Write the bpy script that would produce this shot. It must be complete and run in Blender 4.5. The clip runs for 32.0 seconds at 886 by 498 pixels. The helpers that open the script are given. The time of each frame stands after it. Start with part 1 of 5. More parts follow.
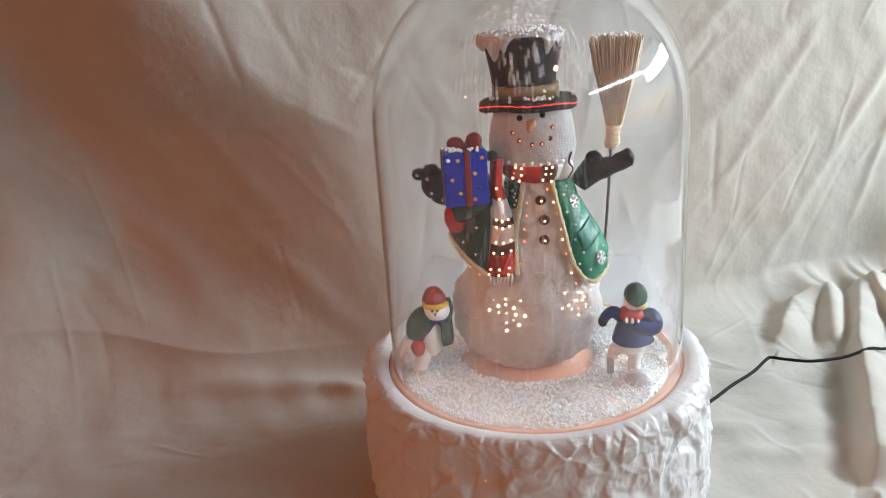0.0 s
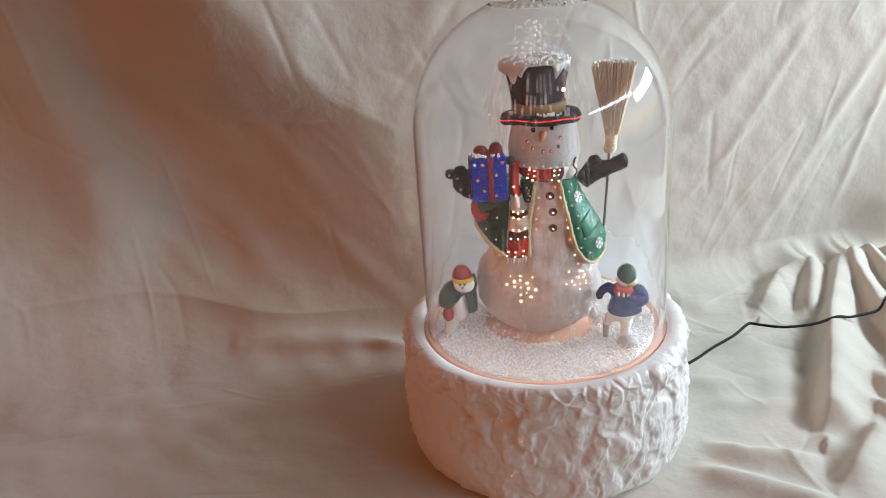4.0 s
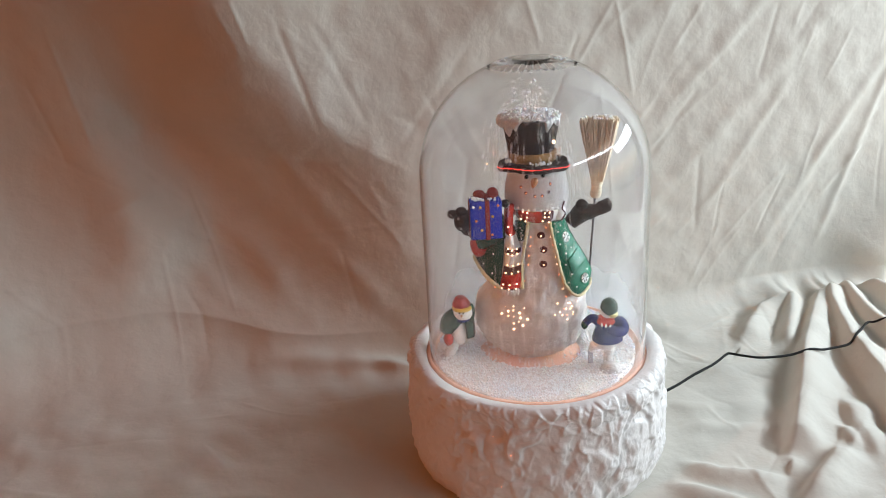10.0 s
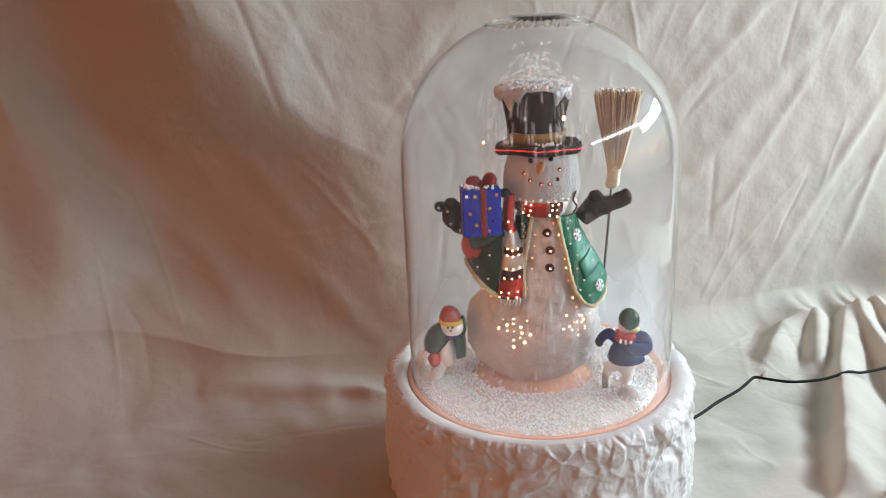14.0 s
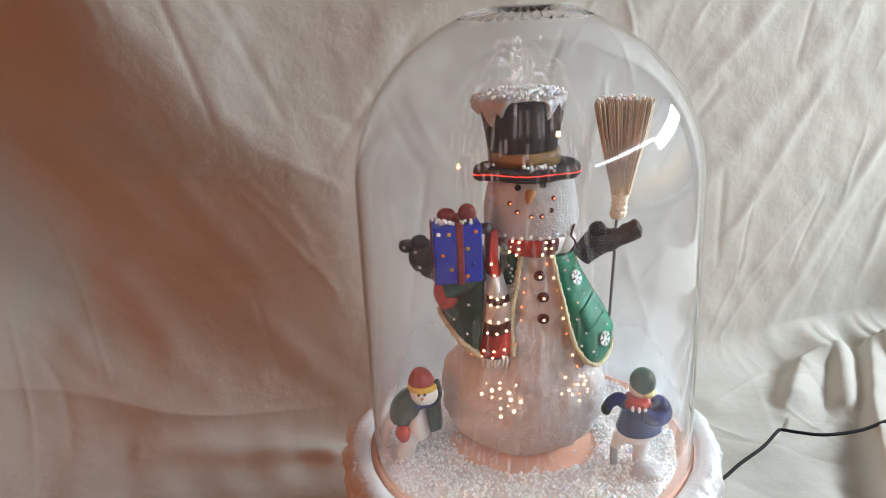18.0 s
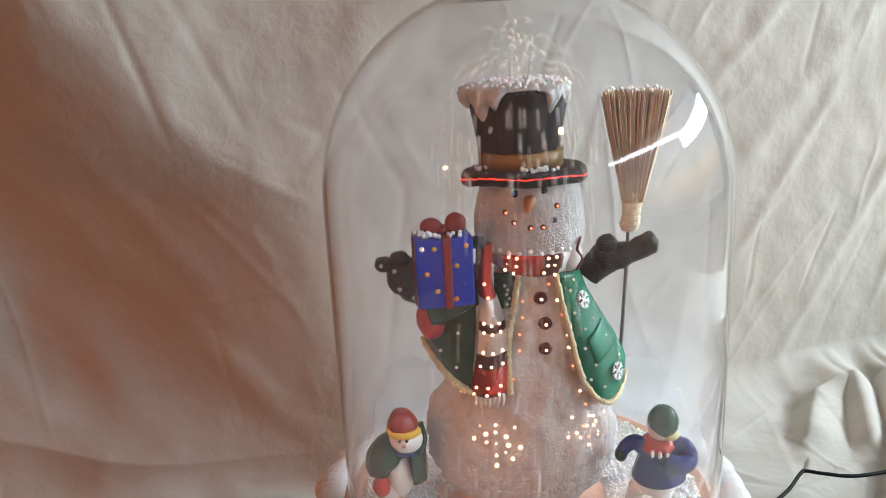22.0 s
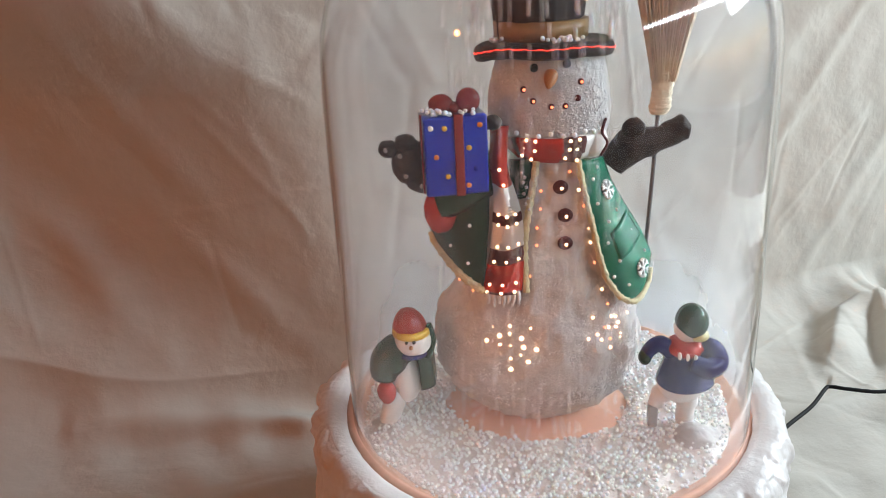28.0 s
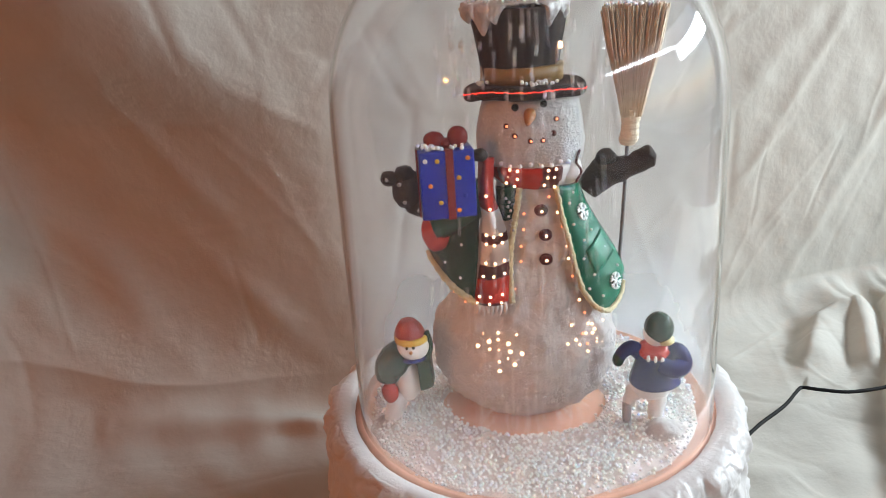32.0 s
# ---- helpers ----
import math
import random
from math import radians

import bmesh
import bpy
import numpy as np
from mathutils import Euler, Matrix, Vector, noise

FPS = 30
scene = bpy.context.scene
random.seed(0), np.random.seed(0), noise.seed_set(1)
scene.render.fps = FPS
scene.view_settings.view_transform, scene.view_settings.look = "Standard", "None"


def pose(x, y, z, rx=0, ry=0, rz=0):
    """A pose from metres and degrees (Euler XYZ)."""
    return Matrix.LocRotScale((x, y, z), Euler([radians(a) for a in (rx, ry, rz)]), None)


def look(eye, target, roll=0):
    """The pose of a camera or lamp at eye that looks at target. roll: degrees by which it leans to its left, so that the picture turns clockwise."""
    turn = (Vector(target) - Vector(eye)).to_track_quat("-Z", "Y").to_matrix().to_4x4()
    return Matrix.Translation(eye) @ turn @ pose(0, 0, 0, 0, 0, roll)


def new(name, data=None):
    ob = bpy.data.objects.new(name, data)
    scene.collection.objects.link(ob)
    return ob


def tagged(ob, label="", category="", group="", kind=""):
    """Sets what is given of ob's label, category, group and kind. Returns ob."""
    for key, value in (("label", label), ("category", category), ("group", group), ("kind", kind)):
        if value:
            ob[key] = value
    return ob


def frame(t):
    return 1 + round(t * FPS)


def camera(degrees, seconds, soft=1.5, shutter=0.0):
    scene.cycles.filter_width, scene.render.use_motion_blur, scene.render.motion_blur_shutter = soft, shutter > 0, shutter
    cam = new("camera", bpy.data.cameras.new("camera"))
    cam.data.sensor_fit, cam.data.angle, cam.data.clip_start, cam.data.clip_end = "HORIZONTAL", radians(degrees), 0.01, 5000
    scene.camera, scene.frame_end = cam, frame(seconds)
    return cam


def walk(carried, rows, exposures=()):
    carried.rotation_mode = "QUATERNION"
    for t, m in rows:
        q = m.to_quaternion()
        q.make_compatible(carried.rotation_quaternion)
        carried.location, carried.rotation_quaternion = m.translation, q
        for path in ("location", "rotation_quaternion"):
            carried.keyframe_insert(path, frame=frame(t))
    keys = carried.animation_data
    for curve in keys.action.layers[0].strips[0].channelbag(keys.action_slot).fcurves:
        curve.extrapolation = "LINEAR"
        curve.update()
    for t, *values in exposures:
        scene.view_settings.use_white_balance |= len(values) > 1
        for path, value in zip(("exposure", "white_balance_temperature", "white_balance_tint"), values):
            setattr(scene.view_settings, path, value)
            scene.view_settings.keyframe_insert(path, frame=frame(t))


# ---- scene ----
# ---- camera ----
cam = camera(58.8, 32.0, soft=0.9, shutter=0.8)
PATH = [
    (0, (0.0023, -0.4344, 0.3242), (-0.0215, -0.2486, 0.2542), -4.0),
    (0.5, (0.0045, -0.4461, 0.3303), (-0.0202, -0.2613, 0.2580), -4.0),
    (1, (0.0086, -0.4580, 0.3382), (-0.0169, -0.2738, 0.2647), -3.9),
    (1.5, (0.0118, -0.4677, 0.3429), (-0.0137, -0.2835, 0.2694), -3.9),
    (2, (0.0099, -0.4717, 0.3461), (-0.0149, -0.2877, 0.2717), -4.1),
    (2.5, (0.0083, -0.4811, 0.3512), (-0.0174, -0.2979, 0.2750), -4.2),
    (4.5, (0.0158, -0.5280, 0.3865), (-0.0151, -0.3478, 0.3054), -4.2),
    (5, (0.0185, -0.5324, 0.3908), (-0.0117, -0.3523, 0.3092), -3.8),
    (5.5, (0.0208, -0.5364, 0.3992), (-0.0086, -0.3566, 0.3167), -3.6),
    (6, (0.0250, -0.5393, 0.4019), (-0.0050, -0.3590, 0.3208), -3.7),
    (6.5, (0.0252, -0.5411, 0.4004), (-0.0039, -0.3603, 0.3201), -3.5),
    (7, (0.0259, -0.5482, 0.4038), (-0.0025, -0.3671, 0.3238), -3.4),
    (7.5, (0.0282, -0.5581, 0.4075), (-0.0003, -0.3769, 0.3277), -3.4),
    (8, (0.0295, -0.5657, 0.4125), (0.0004, -0.3841, 0.3339), -3.2),
    (8.5, (0.0334, -0.5712, 0.4157), (0.0029, -0.3892, 0.3385), -3.3),
    (9, (0.0324, -0.5743, 0.4171), (0.0014, -0.3919, 0.3411), -3.4),
    (9.5, (0.0321, -0.5739, 0.4145), (-0.0001, -0.3915, 0.3391), -3.4),
    (10, (0.0308, -0.5717, 0.4118), (-0.0025, -0.3894, 0.3365), -3.5),
    (10.5, (0.0286, -0.5653, 0.4084), (-0.0048, -0.3832, 0.3327), -3.4),
    (11, (0.0292, -0.5610, 0.4093), (-0.0042, -0.3791, 0.3332), -3.2),
    (11.5, (0.0283, -0.5593, 0.4074), (-0.0046, -0.3770, 0.3322), -2.9),
    (12, (0.0265, -0.5525, 0.4039), (-0.0057, -0.3696, 0.3298), -2.8),
    (12.5, (0.0192, -0.5385, 0.3921), (-0.0101, -0.3541, 0.3205), -2.5),
    (13, (0.0148, -0.5198, 0.3810), (-0.0127, -0.3347, 0.3104), -2.3),
    (13.5, (0.0088, -0.5009, 0.3658), (-0.0177, -0.3151, 0.2967), -2.3),
    (15.5, (0.0032, -0.4344, 0.3492), (-0.0251, -0.2487, 0.2804), -3.4),
    (16, (0.0023, -0.4193, 0.3484), (-0.0230, -0.2326, 0.2815), -3.1),
    (16.5, (0.0023, -0.4097, 0.3480), (-0.0219, -0.2227, 0.2813), -3.1),
    (17, (0.0019, -0.4049, 0.3468), (-0.0216, -0.2175, 0.2808), -2.9),
    (17.5, (-0.0005, -0.3971, 0.3437), (-0.0231, -0.2097, 0.2777), -2.8),
    (18, (-0.0010, -0.3858, 0.3410), (-0.0224, -0.1985, 0.2742), -3.0),
    (18.5, (-0.0009, -0.3754, 0.3421), (-0.0204, -0.1880, 0.2750), -2.9),
    (19, (-0.0012, -0.3672, 0.3415), (-0.0198, -0.1796, 0.2747), -2.7),
    (19.5, (-0.0031, -0.3589, 0.3403), (-0.0206, -0.1712, 0.2735), -2.5),
    (20, (-0.0045, -0.3494, 0.3326), (-0.0214, -0.1614, 0.2665), -2.5),
    (20.5, (-0.0052, -0.3399, 0.3254), (-0.0218, -0.1517, 0.2598), -2.5),
    (21, (-0.0042, -0.3357, 0.3227), (-0.0208, -0.1473, 0.2576), -2.8),
    (21.5, (-0.0085, -0.3379, 0.3210), (-0.0241, -0.1475, 0.2620), -3.4),
    (22, (-0.0099, -0.3329, 0.3148), (-0.0256, -0.1424, 0.2561), -3.0),
    (22.5, (-0.0121, -0.3242, 0.3098), (-0.0271, -0.1345, 0.2484), -2.6),
    (23, (-0.0146, -0.3201, 0.3045), (-0.0293, -0.1307, 0.2418), -2.5),
    (23.5, (-0.0129, -0.3164, 0.3063), (-0.0278, -0.1276, 0.2422), -2.7),
    (24, (-0.0144, -0.3118, 0.3017), (-0.0287, -0.1226, 0.2385), -2.6),
    (24.5, (-0.0169, -0.3093, 0.2948), (-0.0313, -0.1203, 0.2311), -2.4),
    (25, (-0.0161, -0.3096, 0.2913), (-0.0310, -0.1224, 0.2225), -2.4),
    (25.5, (-0.0164, -0.3094, 0.2899), (-0.0316, -0.1229, 0.2193), -2.7),
    (27.5, (-0.0138, -0.3113, 0.2874), (-0.0302, -0.1258, 0.2145), -3.2),
    (28, (-0.0156, -0.3120, 0.2852), (-0.0325, -0.1265, 0.2124), -3.1),
    (28.5, (-0.0146, -0.3122, 0.2853), (-0.0322, -0.1271, 0.2116), -3.2),
    (29, (-0.0140, -0.3159, 0.2869), (-0.0317, -0.1308, 0.2131), -3.3),
    (29.5, (-0.0117, -0.3219, 0.2902), (-0.0299, -0.1370, 0.2161), -3.5),
    (30, (-0.0100, -0.3251, 0.2914), (-0.0284, -0.1402, 0.2175), -3.5),
    (30.5, (-0.0093, -0.3252, 0.2964), (-0.0272, -0.1404, 0.2222), -3.5),
    (31, (-0.0097, -0.3282, 0.2963), (-0.0275, -0.1422, 0.2251), -3.5),
    (31.5, (-0.0081, -0.3358, 0.2976), (-0.0269, -0.1495, 0.2273), -3.7),
    (32, (-0.0043, -0.3496, 0.3036), (-0.0242, -0.1636, 0.2330), -3.9),
]
walk(cam, [(t, look(eye, target, roll)) for t, eye, target, roll in PATH])

# ---- world, window light and room light ----
world = bpy.data.worlds.new("World")
scene.world = world
world.use_nodes = True
wn = world.node_tree
sky = wn.nodes.new("ShaderNodeTexSky")
sky.sky_type = "NISHITA"
sky.sun_disc = False
sky.sun_elevation, sky.sun_rotation = radians(30), radians(95)
wn.nodes["Background"].inputs["Strength"].default_value = 0.08
wn.links.new(sky.outputs[0], wn.nodes["Background"].inputs["Color"])


def area_lamp(name, eye, target, sx, sy, watts, color):
    la = bpy.data.lights.new(name, "AREA")
    la.shape, la.size, la.size_y, la.energy, la.color = "RECTANGLE", sx, sy, watts, color
    ob = new(name, la)
    ob.matrix_world = look(eye, target)
    return ob


# daylight of the window, in its opening beside the table: the bright sky, and a thin strip of it further along
window_light = area_lamp("window_light", (1.03, 0.31, 0.525), (0.0, 0.05, 0.12), 0.62, 0.11, 13.4, (0.79, 0.92, 1.015))
window_strip = area_lamp("window_strip", (1.03, -0.46, 0.63), (0.0, 0.0, 0.15), 0.96, 0.036, 3.8, (0.79, 0.92, 1.015))


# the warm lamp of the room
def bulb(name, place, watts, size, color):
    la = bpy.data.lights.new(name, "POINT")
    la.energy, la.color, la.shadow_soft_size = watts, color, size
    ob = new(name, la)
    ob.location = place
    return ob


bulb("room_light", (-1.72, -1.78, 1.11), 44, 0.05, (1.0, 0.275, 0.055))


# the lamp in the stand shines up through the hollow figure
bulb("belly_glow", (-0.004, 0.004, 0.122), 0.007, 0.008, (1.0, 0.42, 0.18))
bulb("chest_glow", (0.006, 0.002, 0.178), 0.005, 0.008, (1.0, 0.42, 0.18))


# ---- materials ----
def mat(name, color, rough=0.5, metal=0.0, bump=0.0, scale=200.0, vary=0.0, vscale=30.0, color2=None,
        coat=0.0, sheen=0.0, trans=0.0, sss=0.0, detail=4.0, emit=None, glow=0.0):
    m = bpy.data.materials.new(name)
    m.use_nodes = True
    nt = m.node_tree
    b = nt.nodes["Principled BSDF"]
    b.inputs["Base Color"].default_value = (*color, 1)
    b.inputs["Roughness"].default_value = rough
    b.inputs["Metallic"].default_value = metal
    b.inputs["Coat Weight"].default_value = coat
    b.inputs["Sheen Weight"].default_value = sheen
    if trans:
        b.inputs["Transmission Weight"].default_value = trans
    if sss:
        b.inputs["Subsurface Weight"].default_value = sss
        b.inputs["Subsurface Scale"].default_value = 0.004
        b.inputs["Subsurface Radius"].default_value = (1.0, 0.6, 0.4)
    if emit:
        b.inputs["Emission Color"].default_value = (*emit, 1)
        b.inputs["Emission Strength"].default_value = glow
    geo = nt.nodes.new("ShaderNodeTexCoord")
    if vary:
        n = nt.nodes.new("ShaderNodeTexNoise")
        n.inputs["Scale"].default_value, n.inputs["Detail"].default_value = vscale, 5
        n.inputs["Roughness"].default_value = 0.65
        nt.links.new(geo.outputs["Object"], n.inputs["Vector"])
        r = nt.nodes.new("ShaderNodeValToRGB")
        c2 = color2 or tuple(c * (1 - vary) for c in color)
        r.color_ramp.elements[0].position, r.color_ramp.elements[1].position = 0.35, 0.65
        r.color_ramp.elements[0].color, r.color_ramp.elements[1].color = (*c2, 1), (*color, 1)
        nt.links.new(n.outputs["Fac"], r.inputs["Fac"])
        nt.links.new(r.outputs["Color"], b.inputs["Base Color"])
        rr = nt.nodes.new("ShaderNodeMapRange")
        rr.inputs["To Min"].default_value, rr.inputs["To Max"].default_value = min(1, rough * 1.25), rough * 0.8
        nt.links.new(n.outputs["Fac"], rr.inputs["Value"])
        nt.links.new(rr.outputs["Result"], b.inputs["Roughness"])
    if bump:
        n2 = nt.nodes.new("ShaderNodeTexNoise")
        n2.inputs["Scale"].default_value, n2.inputs["Detail"].default_value = scale, detail
        nt.links.new(geo.outputs["Object"], n2.inputs["Vector"])
        bp = nt.nodes.new("ShaderNodeBump")
        bp.inputs["Strength"].default_value, bp.inputs["Distance"].default_value = bump, 0.001
        nt.links.new(n2.outputs["Fac"], bp.inputs["Height"])
        nt.links.new(bp.outputs["Normal"], b.inputs["Normal"])
    return m


def cloth_material():
    m = mat("cotton_sheet", (0.590, 0.555, 0.490), 0.9, vary=0.06, vscale=9, sheen=0.15)
    nt = m.node_tree
    b = nt.nodes["Principled BSDF"]
    tc = nt.nodes["Texture Coordinate"]
    # fine weave over soft creases
    weave = nt.nodes.new("ShaderNodeTexNoise")
    weave.inputs["Scale"].default_value, weave.inputs["Detail"].default_value = 900, 2
    crease = nt.nodes.new("ShaderNodeTexNoise")
    crease.inputs["Scale"].default_value, crease.inputs["Detail"].default_value = 45, 7
    crease.inputs["Distortion"].default_value = 0.1
    add = nt.nodes.new("ShaderNodeMath")
    add.operation = "MULTIPLY_ADD"
    add.inputs[1].default_value = 0.03
    nt.links.new(tc.outputs["Object"], weave.inputs["Vector"])
    nt.links.new(tc.outputs["Object"], crease.inputs["Vector"])
    nt.links.new(weave.outputs["Fac"], add.inputs[0])
    # pressed wrinkles that run on the slant
    turn = nt.nodes.new("ShaderNodeMapping")
    turn.inputs["Rotation"].default_value = (0.0, radians(-48), radians(24))
    turn.inputs["Scale"].default_value = (5.0, 9.0, 19.0)
    press = nt.nodes.new("ShaderNodeTexNoise")
    press.noise_type = "RIDGED_MULTIFRACTAL"
    press.inputs["Scale"].default_value, press.inputs["Detail"].default_value, press.inputs["Roughness"].default_value = 1.0, 3.0, 0.4
    nt.links.new(tc.outputs["Object"], turn.inputs["Vector"])
    nt.links.new(turn.outputs["Vector"], press.inputs["Vector"])
    both = nt.nodes.new("ShaderNodeMath")
    both.operation = "MULTIPLY_ADD"
    both.inputs[1].default_value = 1.6
    nt.links.new(press.outputs["Fac"], both.inputs[0])
    nt.links.new(crease.outputs["Fac"], both.inputs[2])
    nt.links.new(both.outputs[0], add.inputs[2])
    bp = nt.nodes.new("ShaderNodeBump")
    bp.inputs["Strength"].default_value, bp.inputs["Distance"].default_value = 0.46, 0.004
    nt.links.new(add.outputs[0], bp.inputs["Height"])
    nt.links.new(bp.outputs["Normal"], b.inputs["Normal"])
    return m


def glass_material():
    m = bpy.data.materials.new("clear_glass")
    m.use_nodes = True
    b = m.node_tree.nodes["Principled BSDF"]
    b.inputs["Base Color"].default_value = (0.985, 0.99, 0.985, 1)
    b.inputs["Transmission Weight"].default_value = 1.0
    b.inputs["Roughness"].default_value = 0.0
    b.inputs["IOR"].default_value = 1.45
    return m


def dust_material():
    """A thin patchy film of white bead dust: most light passes, some is scattered."""
    m = bpy.data.materials.new("white_bead_dust")
    m.use_nodes = True
    nt = m.node_tree
    nt.nodes.remove(nt.nodes["Principled BSDF"])
    clear, back, front_, both, mix = (nt.nodes.new("ShaderNodeBsdfTransparent"), nt.nodes.new("ShaderNodeBsdfTranslucent"), nt.nodes.new("ShaderNodeBsdfDiffuse"),
                                      nt.nodes.new("ShaderNodeMixShader"), nt.nodes.new("ShaderNodeMixShader"))
    for node in (back, front_):
        node.inputs["Color"].default_value = (0.56, 0.58, 0.61, 1)
    tc, patch, share = nt.nodes.new("ShaderNodeTexCoord"), nt.nodes.new("ShaderNodeTexNoise"), nt.nodes.new("ShaderNodeMapRange")
    patch.inputs["Scale"].default_value, patch.inputs["Detail"].default_value, patch.inputs["Roughness"].default_value = 26, 5, 0.6
    share.inputs["From Min"].default_value, share.inputs["From Max"].default_value = 0.3, 0.7
    share.inputs["To Min"].default_value, share.inputs["To Max"].default_value = 0.10, 0.17
    nt.links.new(tc.outputs["Object"], patch.inputs["Vector"])
    nt.links.new(patch.outputs["Fac"], share.inputs["Value"])
    nt.links.new(back.outputs[0], both.inputs[1])
    nt.links.new(front_.outputs[0], both.inputs[2])
    # made thicker at the back, to keep the haze off the figure's front
    axis, depth, thick = nt.nodes.new("ShaderNodeSeparateXYZ"), nt.nodes.new("ShaderNodeMapRange"), nt.nodes.new("ShaderNodeMath")
    depth.inputs["From Min"].default_value, depth.inputs["From Max"].default_value = -0.04, 0.05
    depth.inputs["To Min"].default_value, depth.inputs["To Max"].default_value = 0.35, 1.3
    thick.operation = "MULTIPLY"
    nt.links.new(tc.outputs["Object"], axis.inputs[0])
    nt.links.new(axis.outputs["Y"], depth.inputs["Value"])
    nt.links.new(depth.outputs["Result"], thick.inputs[0])
    nt.links.new(share.outputs["Result"], thick.inputs[1])
    # and in a dusty band below, thickened to shade the left lip and table
    low, heap = nt.nodes.new("ShaderNodeMapRange"), nt.nodes.new("ShaderNodeMath")
    low.interpolation_type = "SMOOTHSTEP"
    low.inputs["From Min"].default_value, low.inputs["From Max"].default_value = 0.098, 0.17
    low.inputs["To Min"].default_value, low.inputs["To Max"].default_value = 3.0, 1.0
    heap.operation = "MULTIPLY"
    nt.links.new(axis.outputs["Z"], low.inputs["Value"])
    nt.links.new(low.outputs["Result"], heap.inputs[0])
    nt.links.new(thick.outputs[0], heap.inputs[1])
    nt.links.new(heap.outputs[0], mix.inputs["Fac"])
    nt.links.new(clear.outputs[0], mix.inputs[1])
    nt.links.new(both.outputs[0], mix.inputs[2])
    nt.links.new(mix.outputs[0], nt.nodes["Material Output"].inputs["Surface"])
    return m


CLOTH = cloth_material()
GLASS = glass_material()
DUST = dust_material()
PLASTER = mat("white_cast_resin", (0.82, 0.79, 0.77), 0.32, bump=0.3, scale=420, vary=0.07, vscale=40)
RING = mat("salmon_ring", (0.80, 0.47, 0.34), 0.5, vary=0.15, vscale=60)
SNOW = mat("frosted_snow_paint", (0.53, 0.515, 0.505), 0.38, bump=0.8, scale=600, vary=0.1, vscale=120, detail=6)


def let_through(m, share, tint):
    """Thin cast resin: part of the light from behind comes through."""
    nt = m.node_tree
    tr, mix = nt.nodes.new("ShaderNodeBsdfTranslucent"), nt.nodes.new("ShaderNodeMixShader")
    tr.inputs["Color"].default_value = (*tint, 1)
    mix.inputs["Fac"].default_value = share
    nt.links.new(nt.nodes["Principled BSDF"].outputs[0], mix.inputs[1])
    nt.links.new(tr.outputs[0], mix.inputs[2])
    nt.links.new(mix.outputs[0], nt.nodes["Material Output"].inputs["Surface"])


let_through(SNOW, 0.16, (0.9, 0.7, 0.55))
FROST = mat("frost_grain", (0.66, 0.65, 0.65), 0.2)
SNOWSMOOTH = mat("white_gloss_paint", (0.68, 0.65, 0.62), 0.3, vary=0.06, vscale=150)
BED = mat("packed_beads", (0.76, 0.68, 0.64), 0.6, bump=0.8, scale=600, vary=0.1, vscale=200)
BEAD = mat("polystyrene_bead", (0.88, 0.87, 0.86), 0.3, sss=0.7)
let_through(BEAD, 0.12, (0.92, 0.90, 0.88))
HAT = mat("charcoal_hat_paint", (0.02, 0.018, 0.02), 0.6, bump=0.3, scale=300, vary=0.4, vscale=150, color2=(0.045, 0.03, 0.023))
BAND = mat("brown_hat_band", (0.26, 0.15, 0.045), 0.35, vary=0.3, vscale=200)
REDLINE = mat("red_fibre_edge", (0.5, 0.02, 0.01), 0.4, emit=(1.0, 0.03, 0.018), glow=4.0)
FIBRE = mat("fibre_tip", (0.9, 0.7, 0.55), 0.4, emit=(1.0, 0.55, 0.29), glow=4.5)
FIBRERED = mat("fibre_tip_dim", (0.8, 0.3, 0.2), 0.4, emit=(1.0, 0.22, 0.08), glow=2.8)
EYE = mat("black_gloss", (0.01, 0.01, 0.012), 0.15)
CARROT = mat("carrot_paint", (0.42, 0.17, 0.05), 0.4, vary=0.3, vscale=300)
REDPAINT = mat("red_gloss_paint", (0.47, 0.032, 0.02), 0.25, vary=0.25, vscale=180)
CAPRED = mat("dull_red_paint", (0.30, 0.028, 0.022), 0.35, vary=0.25, vscale=220)
MAROON = mat("dark_maroon_paint", (0.09, 0.012, 0.014), 0.3, vary=0.2, vscale=200)
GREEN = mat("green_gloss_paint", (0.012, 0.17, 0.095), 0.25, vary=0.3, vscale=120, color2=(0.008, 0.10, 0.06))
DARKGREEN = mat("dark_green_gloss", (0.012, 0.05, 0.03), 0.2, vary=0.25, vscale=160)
TRIM = mat("cream_fur_trim", (0.62, 0.54, 0.33), 0.85, bump=1.0, scale=900, vary=0.25, vscale=400)
BLUE = mat("royal_blue_gloss", (0.012, 0.03, 0.33), 0.2, vary=0.2, vscale=150)
NAVY = mat("navy_gloss", (0.015, 0.025, 0.14), 0.18, vary=0.25, vscale=160)
RIBBON = mat("maroon_ribbon_paint", (0.2, 0.022, 0.02), 0.22, vary=0.2, vscale=200)
MITT = mat("dark_brown_mitten", (0.024, 0.019, 0.018), 0.5, bump=0.8, scale=350, vary=0.35, vscale=150, color2=(0.05, 0.034, 0.026))
YELLOW = mat("yellow_paint", (0.62, 0.38, 0.03), 0.35, vary=0.15, vscale=300)
PALEYELLOW = mat("pale_yellow_paint", (0.50, 0.42, 0.17), 0.4, vary=0.2, vscale=300)
ORANGE = mat("orange_paint", (0.7, 0.2, 0.03), 0.35)
WHITEPAINT = mat("white_dot_paint", (0.8, 0.8, 0.78), 0.35)
STONE = mat("pale_grey_paint", (0.34, 0.32, 0.30), 0.35)
STRAW = mat("straw", (0.76, 0.65, 0.49), 0.7, vary=0.3, vscale=160, color2=(0.60, 0.48, 0.34))
